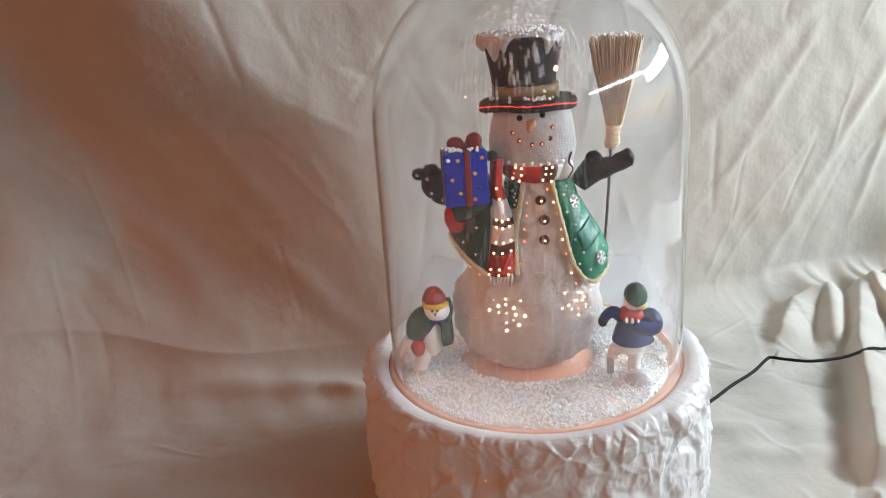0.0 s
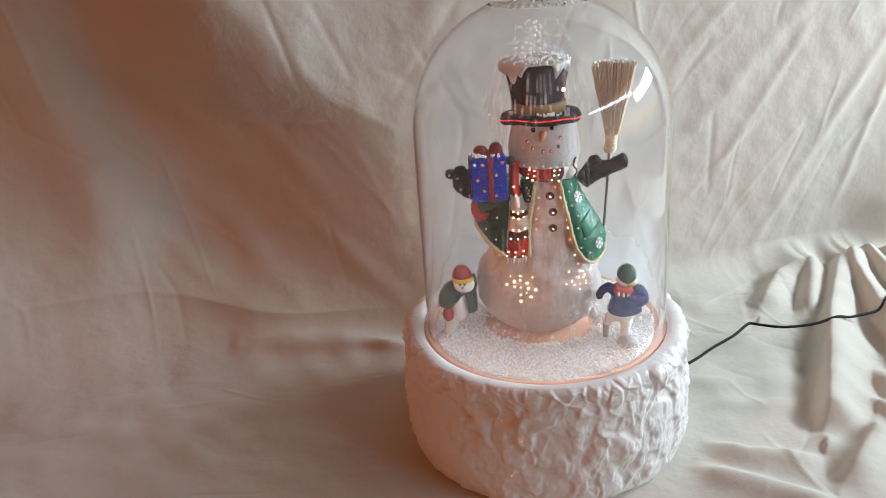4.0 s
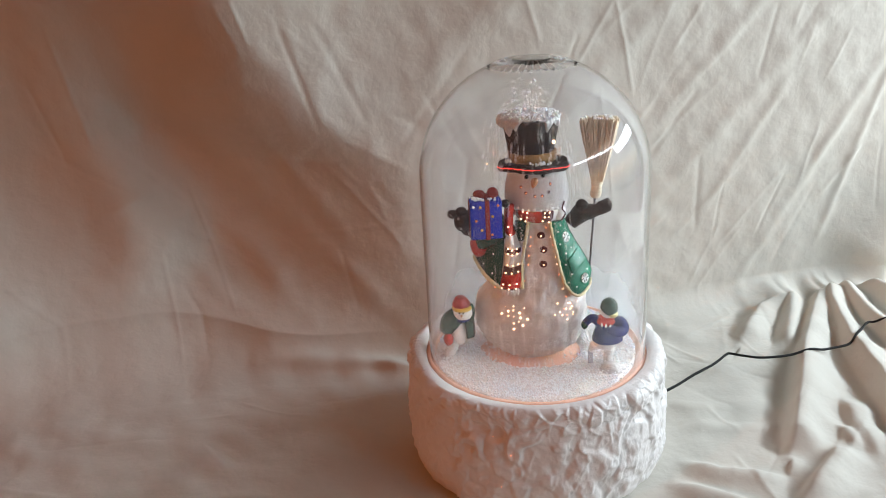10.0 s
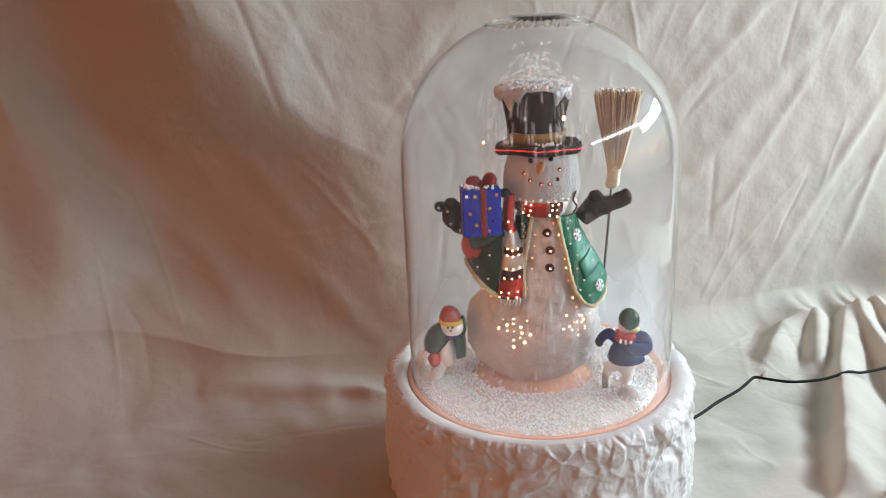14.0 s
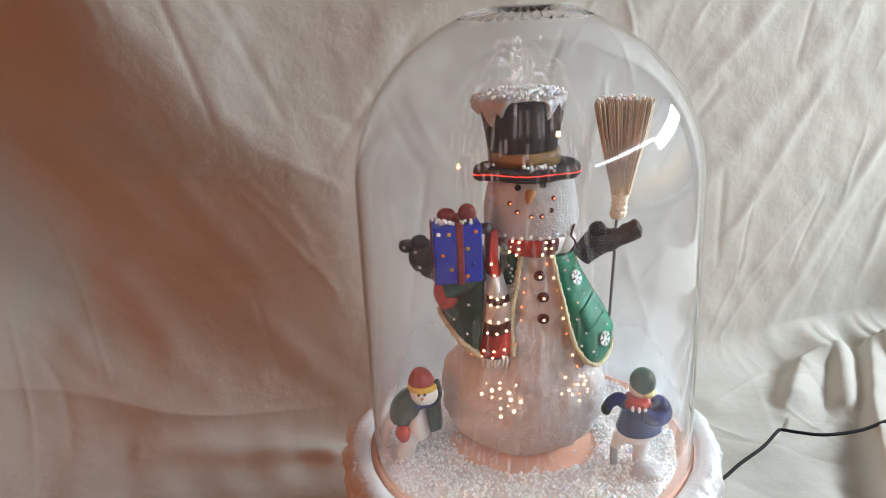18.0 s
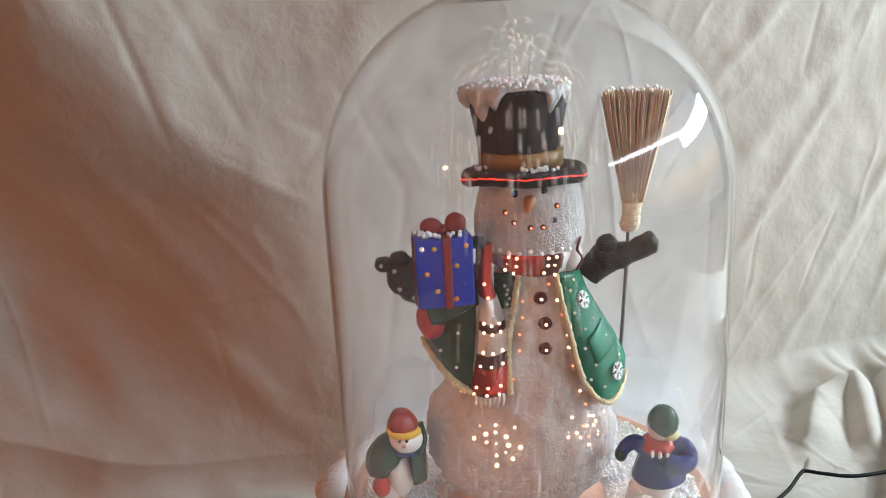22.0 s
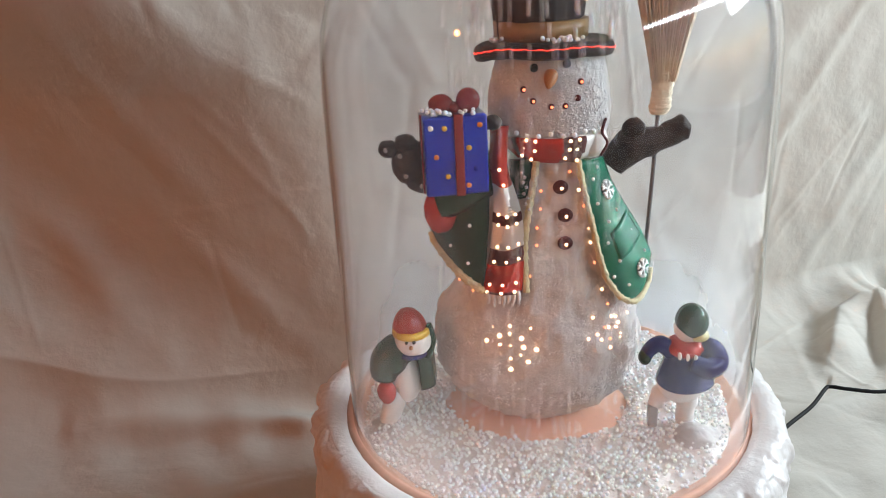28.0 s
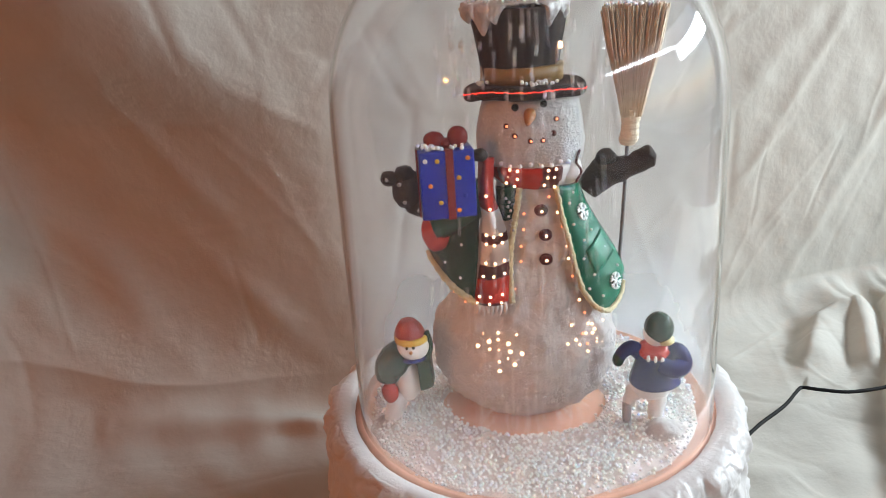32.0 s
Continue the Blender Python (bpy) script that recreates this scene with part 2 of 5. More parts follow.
let_through(STRAW, 0.35, (0.75, 0.64, 0.48))
TWINE = mat("pale_twine", (0.66, 0.57, 0.42), 0.8, bump=0.6, scale=900)
WIRE = mat("grey_handle", (0.16, 0.16, 0.16), 0.4)
CORD = mat("black_cord", (0.008, 0.008, 0.008), 0.65)
SKATE = mat("grey_boot", (0.35, 0.34, 0.34), 0.4, vary=0.2, vscale=200)
ROOM = mat("room_paint", (0.12, 0.08, 0.06), 0.85, bump=0.2, scale=60, vary=0.08, vscale=3)
for dull in (HAT, CORD, MITT):
    dull.node_tree.nodes["Principled BSDF"].inputs["Specular IOR Level"].default_value = 0.22
WOOD = mat("table_wood", (0.12, 0.06, 0.03), 0.5, vary=0.35, vscale=12)


# ---- mesh helpers ----
def smooth(x):
    x = max(0.0, min(1.0, x))
    return x * x * (3 - 2 * x)


def thing(name, loc, label, category, group="", kind=""):
    ob = new(name)
    ob.location = loc
    ob.empty_display_size = 0.02
    return tagged(ob, label, category, group, kind)


def root_loc(ob):
    while ob.parent:
        ob = ob.parent
    return Vector(ob.location)


def mesh_from(name, bm, mats, shade=True):
    me = bpy.data.meshes.new(name)
    bm.normal_update()
    bm.to_mesh(me)
    bm.free()
    for m in mats if isinstance(mats, (list, tuple)) else [mats]:
        me.materials.append(m)
    if shade:
        me.polygons.foreach_set("use_smooth", [True] * len(me.polygons))
    return me


def part(name, bm, material, parent, label="", shade=True):
    """One mesh object under a thing or a part; bm is in world places."""
    bmesh.ops.translate(bm, verts=bm.verts, vec=-root_loc(parent))
    ob = new(name, mesh_from(name, bm, material, shade))
    ob.parent = parent
    if label:
        ob["label"] = label
    return ob


def piece(name, me, place, parent, label=""):
    """An object on shared mesh data, at a world place."""
    ob = new(name, me)
    ob.parent = parent
    ob.location = Vector(place) - root_loc(parent)
    if label:
        ob["label"] = label
    return ob


def lathe(rows, seg=64, cap0=True, cap1=True, wob=None):
    """Rows of z, cx, cy, rx, ry; wob(angle, i, r) gives an extra radius."""
    bm = bmesh.new()
    rings = []
    for i, (z, cx, cy, rx, ry) in enumerate(rows):
        ring = []
        for k in range(seg):
            a = 2 * math.pi * k / seg
            w = wob(a, i, rx) if wob else 0.0
            ring.append(bm.verts.new((cx + (rx + w) * math.cos(a), cy + (ry + w) * math.sin(a), z)))
        rings.append(ring)
    for r0, r1 in zip(rings, rings[1:]):
        for k in range(seg):
            bm.faces.new((r0[k], r0[(k + 1) % seg], r1[(k + 1) % seg], r1[k]))
    if cap0:
        bm.faces.new(list(reversed(rings[0])))
    if cap1:
        bm.faces.new(rings[-1])
    return bm


def spline(rows, n):
    """Smooth rows between control rows (Catmull-Rom), n steps a span."""
    out = []
    for i in range(len(rows) - 1):
        p0, p1, p2, p3 = rows[max(i - 1, 0)], rows[i], rows[i + 1], rows[min(i + 2, len(rows) - 1)]
        for k in range(n):
            t = k / n
            out.append(tuple(0.5 * (2 * b + (c - a) * t + (2 * a - 5 * b + 4 * c - d) * t * t + (3 * b - a - 3 * c + d) * t ** 3)
                             for a, b, c, d in zip(p0, p1, p2, p3)))
    out.append(tuple(rows[-1]))
    return out


def ball(c, r, seg=24, rings=14, bump=0.0, freq=60.0, turn=None):
    bm = bmesh.new()
    r = (r, r, r) if isinstance(r, (int, float)) else r
    bmesh.ops.create_uvsphere(bm, u_segments=seg, v_segments=rings, radius=1)
    for v in bm.verts:
        p = v.co.copy()
        f = 1 + bump * noise.noise(p * freq * 0.02 + Vector(c) * 97)
        q = Vector((p.x * r[0] * f, p.y * r[1] * f, p.z * r[2] * f))
        if turn:
            q = turn @ q
        v.co = q + Vector(c)
    return bm


def tube(pts, radii, seg=12, caps=True, flat=1.0):
    """A tube along points; radii: one number or one a point."""
    bm = bmesh.new()
    pts = [Vector(p) for p in pts]
    n = len(pts)
    rad = [radii] * n if isinstance(radii, (int, float)) else list(radii)
    rings = []
    up = Vector((0, 0, 1))
    side = None
    for i, p in enumerate(pts):
        d = (pts[min(i + 1, n - 1)] - pts[max(i - 1, 0)]).normalized()
        if side is None:
            side = d.cross(up if abs(d.z) < 0.9 else Vector((0, 1, 0))).normalized()
        side = (side - d * side.dot(d)).normalized()
        o = d.cross(side)
        rings.append([bm.verts.new(p + rad[i] * (math.cos(2 * math.pi * k / seg) * side + flat * math.sin(2 * math.pi * k / seg) * o)) for k in range(seg)])
    for r0, r1 in zip(rings, rings[1:]):
        for k in range(seg):
            bm.faces.new((r0[k], r0[(k + 1) % seg], r1[(k + 1) % seg], r1[k]))
    if caps:
        bm.faces.new(list(reversed(rings[0])))
        bm.faces.new(rings[-1])
    bmesh.ops.recalc_face_normals(bm, faces=bm.faces)
    return bm


def box(c, size, bevel=0.0, turn=0.0, seg=2):
    bm = bmesh.new()
    bmesh.ops.create_cube(bm, size=1)
    bmesh.ops.scale(bm, vec=size, verts=bm.verts)
    if bevel:
        bmesh.ops.bevel(bm, geom=bm.edges[:], offset=bevel, segments=seg, profile=0.6, affect="EDGES")
    if turn:
        bmesh.ops.rotate(bm, cent=(0, 0, 0), matrix=Matrix.Rotation(radians(turn), 3, "Z"), verts=bm.verts)
    bmesh.ops.translate(bm, vec=c, verts=bm.verts)
    return bm


def slab(fn, nu, nv, thick, band=None):
    """A thick sheet: fn(u, v) gives the outer place, thick lies behind it (+y). band(u, v) gives a material index."""
    bm = bmesh.new()
    front = [[bm.verts.new(fn(i / nu, j / nv)) for j in range(nv + 1)] for i in range(nu + 1)]
    back = [[bm.verts.new(front[i][j].co + Vector((0, thick, 0))) for j in range(nv + 1)] for i in range(nu + 1)]

    def quad(a, b, c, d, u, v):
        f = bm.faces.new((a, b, c, d))
        if band:
            f.material_index = band(u, v)
    for i in range(nu):
        for j in range(nv):
            u, v = (i + 0.5) / nu, (j + 0.5) / nv
            quad(front[i][j], front[i][j + 1], front[i + 1][j + 1], front[i + 1][j], u, v)
            quad(back[i][j], back[i + 1][j], back[i + 1][j + 1], back[i][j + 1], u, v)
    for i in range(nu):
        quad(front[i][0], front[i + 1][0], back[i + 1][0], back[i][0], (i + 0.5) / nu, 0)
        quad(front[i][nv], back[i][nv], back[i + 1][nv], front[i + 1][nv], (i + 0.5) / nu, 1)
    for j in range(nv):
        quad(front[0][j], back[0][j], back[0][j + 1], front[0][j + 1], 0, (j + 0.5) / nv)
        quad(front[nu][j], front[nu][j + 1], back[nu][j + 1], back[nu][j], 1, (j + 0.5) / nv)
    bmesh.ops.recalc_face_normals(bm, faces=bm.faces)
    return bm


def along(pts, t):
    """A place on a polyline of places, t from 0 to 1 by span."""
    k = t * (len(pts) - 1)
    i = min(int(k), len(pts) - 2)
    return Vector(pts[i]).lerp(Vector(pts[i + 1]), k - i)


# ---- room, closed round the table ----
def slab_box(name, lo, hi, material, kind="structure", label="", cat=""):
    c = [(a + b) / 2 for a, b in zip(lo, hi)]
    bm = box(c, [b - a for a, b in zip(lo, hi)])
    ob = new(name, mesh_from(name, bm, material, False))
    return tagged(ob, label, cat, "", kind)


X0, X1, Y0, Y1, Z0, Z1 = -2.8, 1.04, -2.6, 0.75, -0.75, 1.65
slab_box("room_floor", (X0, Y0, Z0 - 0.1), (X1, Y1, Z0), WOOD, label="dark room floor", cat="floor")
slab_box("ceiling", (X0 - 0.1, Y0 - 0.1, Z1), (X1 + 0.1, Y1 + 0.1, Z1 + 0.1), ROOM, label="plain painted ceiling", cat="ceiling")
slab_box("wall_west", (X0 - 0.1, Y0, Z0), (X0, Y1, Z1), ROOM, label="plain painted room wall", cat="wall")
slab_box("wall_south", (X0 - 0.1, Y0 - 0.1, Z0), (X1 + 0.1, Y0, Z1), ROOM, label="plain painted room wall", cat="wall")
slab_box("wall_north", (X0 - 0.1, Y1, Z0), (X1 + 0.1, Y1 + 0.1, Z1), ROOM, label="plain painted room wall", cat="wall")


def wall_with_window():
    """The east wall, its opening at y -1.02..0.66, z 0.05..0.75."""
    bm = bmesh.new()
    for lo, hi in (((X1, Y0, Z0), (X1 + 0.1, -1.02, Z1)), ((X1, 0.66, Z0), (X1 + 0.1, Y1, Z1)),
                   ((X1, -1.02, Z0), (X1 + 0.1, 0.66, 0.05)), ((X1, -1.02, 0.75), (X1 + 0.1, 0.66, Z1))):
        m = Matrix.LocRotScale([(a + b) / 2 for a, b in zip(lo, hi)], None, [b - a for a, b in zip(lo, hi)])
        bmesh.ops.create_cube(bm, size=1, matrix=m)
    return tagged(new("wall_east", mesh_from("wall_east", bm, ROOM, False)), "painted room wall with a window opening", "wall", "", "structure")


wall_with_window()
slab_box("table_top", (-1.2, -0.9, -0.04), (0.98, 0.7, -0.004), WOOD, kind="", label="wooden table top under the cotton sheet", cat="table")

# ---- the cotton sheet: swept from the table up behind the globe ----
SO, SS, SN = Vector((0, 0.18, 0)), Vector((0.913, 0.407, 0)), Vector((0.407, -0.913, 0))


def soft_step(x):
    x = np.clip(x, 0.0, 1.0)
    return x * x * (3 - 2 * x)


def ripple(a, b, k, seed):
    """Smooth uneven waves of about k per metre, from -1 to 1."""
    rnd = random.Random(seed)
    out = 0.0
    for _ in range(7):
        w, ph, f = rnd.uniform(0, math.pi), rnd.uniform(0, 6.28), k * rnd.uniform(0.6, 1.7)
        out = out + np.sin(6.283 * f * (a * math.cos(w) + b * math.sin(w)) + ph + 1.3 * np.sin(6.283 * f * 0.4 * (b * math.cos(w) - a * math.sin(w))))
    return out / 4.0


def ridge(s, z, s0, z0, s1, z1, height, width, sharp=1.0, fade=0.06, steep=1.0):
    """A soft fold along a line in the sheet's own plane; steep sharpens its shaded side."""
    dx, dz = s1 - s0, z1 - z0
    ln = math.hypot(dx, dz)
    t = ((s - s0) * dx + (z - z0) * dz) / (ln * ln)
    dist = ((s - s0) * dz - (z - z0) * dx) / ln
    wide = np.where(dist < 0, width / steep, width * steep)
    ends = soft_step((t * ln + fade) / fade) * soft_step(((1 - t) * ln + fade) / fade)
    return height * np.exp(-np.abs(dist / wide) ** (2 * sharp)) * ends


def creases(seed, count, s_lo, s_hi, z_lo, z_hi, lean, spread):
    """Many short sharp wrinkles, as of a sheet that was folded up."""
    rnd = random.Random(seed)
    out = []
    for _ in range(count):
        s, z = rnd.uniform(s_lo, s_hi), rnd.uniform(z_lo, z_hi)
        a, ln = lean + rnd.gauss(0, spread), rnd.uniform(0.02, 0.10)
        out.append((s, z, s + ln * math.cos(a), z + ln * math.sin(a), rnd.choice((-1, 1, 1)) * rnd.uniform(0.0004, 0.0011), rnd.uniform(0.0014, 0.0036)))
    return out


WALL_CREASES = creases(4, 110, -0.05, 0.50, 0.03, 0.48, 0.85, 0.45) + creases(5, 40, -0.55, -0.05, 0.03, 0.45, -1.1, 0.5)
FLOOR_CREASES = creases(8, 50, 0.02, 0.48, 0.02, 0.36, 2.0, 0.7) + creases(9, 25, -0.55, -0.12, 0.03, 0.35, 0.3, 0.6)


def fold(s, d, pts, height, width, steep=1.0, fade=0.03):
    """A fold along a bent line; steep narrows the flank on the lower-s side and widens the other."""
    best, side = np.full(np.shape(s), 9.0), np.zeros(np.shape(s))
    run, total = np.zeros(np.shape(s)), 0.0
    for (s0, d0), (s1, d1) in zip(pts, pts[1:]):
        ds, dd = s1 - s0, d1 - d0
        ln = math.hypot(ds, dd)
        t = np.clip(((s - s0) * ds + (d - d0) * dd) / (ln * ln), 0, 1)
        gap = np.hypot(s - s0 - t * ds, d - d0 - t * dd)
        near = gap < best
        best = np.where(near, gap, best)
        side = np.where(near, np.sign((s - s0) * dd - (d - d0) * ds), side)
        run = np.where(near, total + t * ln, run)
        total += ln
    wide = np.where(side < 0, width / steep, width * steep)
    ends = 0.25 + 0.75 * soft_step(run / fade) * soft_step((total - run) / fade)
    return height * ends * np.exp(-(best / wide) ** 2)


CREST_Z, CREST_S = (0.05, 0.13, 0.16, 0.21, 0.255, 0.31, 0.375, 0.46, 0.6), (-0.110, -0.125, -0.132, -0.150, -0.195, -0.240, -0.292, -0.36, -0.46)


def wall_relief(s, z):
    """How far the hanging part stands out from its plane."""
    # the crest runs down from the upper left and fades behind the globe
    crest = np.interp(z, CREST_Z, CREST_S) + 0.004 * np.sin(z * 40)
    d = s - crest
    low = soft_step((z + 0.005) / 0.15)
    turn = soft_step(-d / 0.21)
    rise = 1 - 0.65 * soft_step((-0.27 - s) / 0.16) * soft_step((0.24 - z) / 0.16)
    h = np.where(d > 0, 0.020 * np.exp(-((d / 0.17) ** 2)), 0.020 - (0.012 + 0.108 * low * rise) * turn - 0.06 * low * np.maximum(0.0, -d - 0.17))
    # broad slack folds on the shaded side
    for pts, a, w in ((((-0.50, 0.46), (-0.445, 0.33), (-0.425, 0.22), (-0.36, 0.08)), 0.022, 0.042), (((-0.72, 0.44), (-0.60, 0.20), (-0.54, 0.03)), 0.024, 0.05),
                      (((-0.36, 0.30), (-0.29, 0.20), (-0.22, 0.12)), 0.004, 0.016), (((-0.34, 0.16), (-0.30, 0.125), (-0.243, 0.053)), 0.007, 0.014),
                      (((-0.46, 0.150), (-0.41, 0.168), (-0.355, 0.186)), 0.0022, 0.0045), (((-0.28, 0.26), (-0.22, 0.17), (-0.19, 0.12)), 0.004, 0.010),
                      (((-0.37, 0.13), (-0.33, 0.08), (-0.29, 0.04)), 0.004, 0.010), (((-0.23, 0.13), (-0.19, 0.09), (-0.16, 0.05)), 0.005, 0.012)):
        h = h + fold(s, z, pts, a, w, 1.0, 0.06)
    # long slanting creases on the lit side
    for s0, z0, s1, z1, a, w in ((0.12, 0.14, 0.36, 0.36, 0.0018, 0.010), (0.10, 0.20, 0.30, 0.40, 0.0016, 0.008), (0.235, 0.038, 0.327, 0.177, 0.0016, 0.007),
                                 (0.327, 0.177, 0.401, 0.285, 0.0018, 0.007), (0.197, 0.144, 0.251, 0.223, 0.0016, 0.006),
                                 (0.02, 0.24, 0.22, 0.42, 0.0018, 0.012), (0.34, 0.10, 0.39, 0.24, 0.0022, 0.005), (-0.10, 0.30, 0.02, 0.40, 0.003, 0.02)):
        h = h + ridge(s, z, s0, z0, s1, z1, a, w)
    h = h + fold(s, z, ((0.60, 0.26), (0.50, 0.150), (0.435, 0.075), (0.375, 0.0)), 0.034, 0.030, 1.7, 0.05)
    for s0, z0, s1, z1, a, w in WALL_CREASES:
        h = h + ridge(s, z, s0, z0, s1, z1, a, w, 0.8, 0.02)
    return h + 0.0006 * ripple(s, z, 7, 1) + 0.0005 * ripple(s, z, 25, 2)


# folds that fan out from the pinched corner over the table, and smaller ones in front
FLOOR_FOLDS = (
    (((0.325, 0.022), (0.306, 0.042), (0.220, 0.130), (0.177, 0.181), (0.128, 0.238), (0.104, 0.264)), 0.019, 0.0125, 1.7),
    (((0.300, 0.018), (0.286, 0.026), (0.250, 0.070), (0.205, 0.122)), 0.015, 0.012, 1.0),
    (((0.335, 0.020), (0.304, 0.064), (0.267, 0.137), (0.247, 0.197), (0.218, 0.253), (0.18, 0.33)), 0.020, 0.012, 1.6),
    (((0.345, 0.020), (0.324, 0.085), (0.312, 0.135), (0.300, 0.200), (0.275, 0.280)), 0.020, 0.011, 1.6),
    (((0.365, 0.025), (0.375, 0.090), (0.380, 0.160), (0.390, 0.260)), 0.024, 0.013, 1.4),
    (((0.290, 0.022), (0.235, 0.040), (0.203, 0.068), (0.172, 0.096)), 0.013, 0.014, 1.5),
    (((0.158, 0.230), (0.166, 0.250), (0.160, 0.268), (0.142, 0.276)), 0.006, 0.007, 1.0),
    (((0.150, 0.262), (0.135, 0.277), (0.106, 0.296), (0.070, 0.317)), 0.014, 0.010, 1.6),
    (((-0.010, 0.205), (0.014, 0.229), (0.040, 0.261), (0.092, 0.288)), 0.007, 0.009, 0.8),
    (((-0.025, 0.235), (-0.005, 0.253), (0.032, 0.295), (0.07, 0.34)), 0.009, 0.011, 0.8),
    (((0.200, 0.205), (0.185, 0.240), (0.165, 0.300)), 0.008, 0.012, 1.4),
    (((0.03, 0.150), (0.08, 0.178), (0.13, 0.190)), 0.0025, 0.010, 1.0),
    (((0.04, 0.190), (0.09, 0.215), (0.12, 0.222)), 0.0025, 0.008, 1.0),
    (((0.10, 0.130), (0.16, 0.126), (0.20, 0.118)), 0.003, 0.007, 1.0),
    (((-0.42, 0.30), (-0.33, 0.36), (-0.25, 0.44)), 0.004, 0.016, 1.0),
    (((-0.46, 0.24), (-0.38, 0.29), (-0.30, 0.38)), 0.004, 0.014, 1.0),
    (((-0.36, 0.24), (-0.27, 0.30), (-0.19, 0.38)), 0.003, 0.014, 1.0),
)


def floor_relief(s, d):
    """Folds of the part that lies on the table."""
    h = 0.0 * s
    for pts, a, w, e in FLOOR_FOLDS:
        h = np.maximum(h, fold(s, d, pts, a, w, e)) + 0.35 * np.minimum(h, fold(s, d, pts, a, w, e))
    for s0, d0, s1, d1, a, w in FLOOR_CREASES:
        h = h + ridge(s, d, s0, d0, s1, d1, a, w, 0.8, 0.02)
    h = h + soft_step(s / 0.12) * 0.0022 * (1 + ripple(s, d, 9, 3)) + 0.0012 * (1 + ripple(s, d, 18, 6))
    px, py = 0.913 * s + 0.407 * d, 0.18 + 0.407 * s - 0.913 * d
    return np.maximum(h, 0.0003) * soft_step((np.hypot(px, py) - 0.112) / 0.03)


def cloth_sheet():
    NS, NV = 820, 640
    s = np.linspace(-0.75, 0.60, NS + 1)[:, None] + np.zeros((1, NV + 1))
    v = np.linspace(0, 1, NV + 1)[None, :] + np.zeros((NS + 1, 1))
    RC = 0.03 + 0.035 * soft_step((-0.22 - s) / 0.20)
    foot = -0.034 * soft_step((0.02 - s) / 0.22) - 0.035 * soft_step((-0.27 - s) / 0.12)
    # floor first, then the bend, then the hanging part
    d = 0.46 - (0.46 - RC) * v / 0.48
    fz = floor_relief(s, d + 0 * foot)
    a = np.clip((v - 0.48) / 0.06, 0, 1) * math.pi / 2
    z = RC + (0.95 - RC) * np.clip((v - 0.54) / 0.46, 0, 1) ** 1.25
    bend_f, bend_w = floor_relief(s, RC), wall_relief(s, RC)
    dist = np.where(v < 0.48, d, np.where(v < 0.54, RC - RC * np.sin(a) + bend_w * np.sin(a), wall_relief(s, z))) + foot
    up = np.where(v < 0.48, fz, np.where(v < 0.54, RC - RC * np.cos(a) + bend_f * np.cos(a), z))
    # the tuck where the sheet meets the table beside the stand
    tuck = fold(s, dist, ((-0.30, -0.034), (-0.249, -0.022), (-0.19, -0.006), (-0.13, 0.024)), 1.0, 0.010, 1.0, 0.05) * soft_step((0.06 - up) / 0.03)
    up = up + 0.009 * tuck
    dist = dist + 0.005 * tuck
    x, y = 0.913 * s + 0.407 * dist, 0.18 + 0.407 * s - 0.913 * dist
    verts = np.stack([x, y, up], -1).reshape(-1, 3)
    i, j = np.meshgrid(np.arange(NS), np.arange(NV), indexing="ij")
    k = (i * (NV + 1) + j).ravel()
    faces = np.stack([k, k + NV + 1, k + NV + 2, k + 1], -1)
    me = bpy.data.meshes.new("backdrop")
    me.from_pydata(verts.tolist(), [], faces.tolist())
    me.materials.append(CLOTH)
    me.polygons.foreach_set("use_smooth", [True] * len(faces))
    ob = new("backdrop", me)
    return tagged(ob, "creased cream cotton sheet draped behind and under the globe", "sheet", "", "structure")


cloth_sheet()

# ---- the snow globe: cast stand, ring, glass dome, cord ----
CX = -0.002
PLATE = 0.0885
globe = thing("snow_globe", (CX, 0, 0), "large glass dome snow globe on a rough white cast stand", "snow globe")


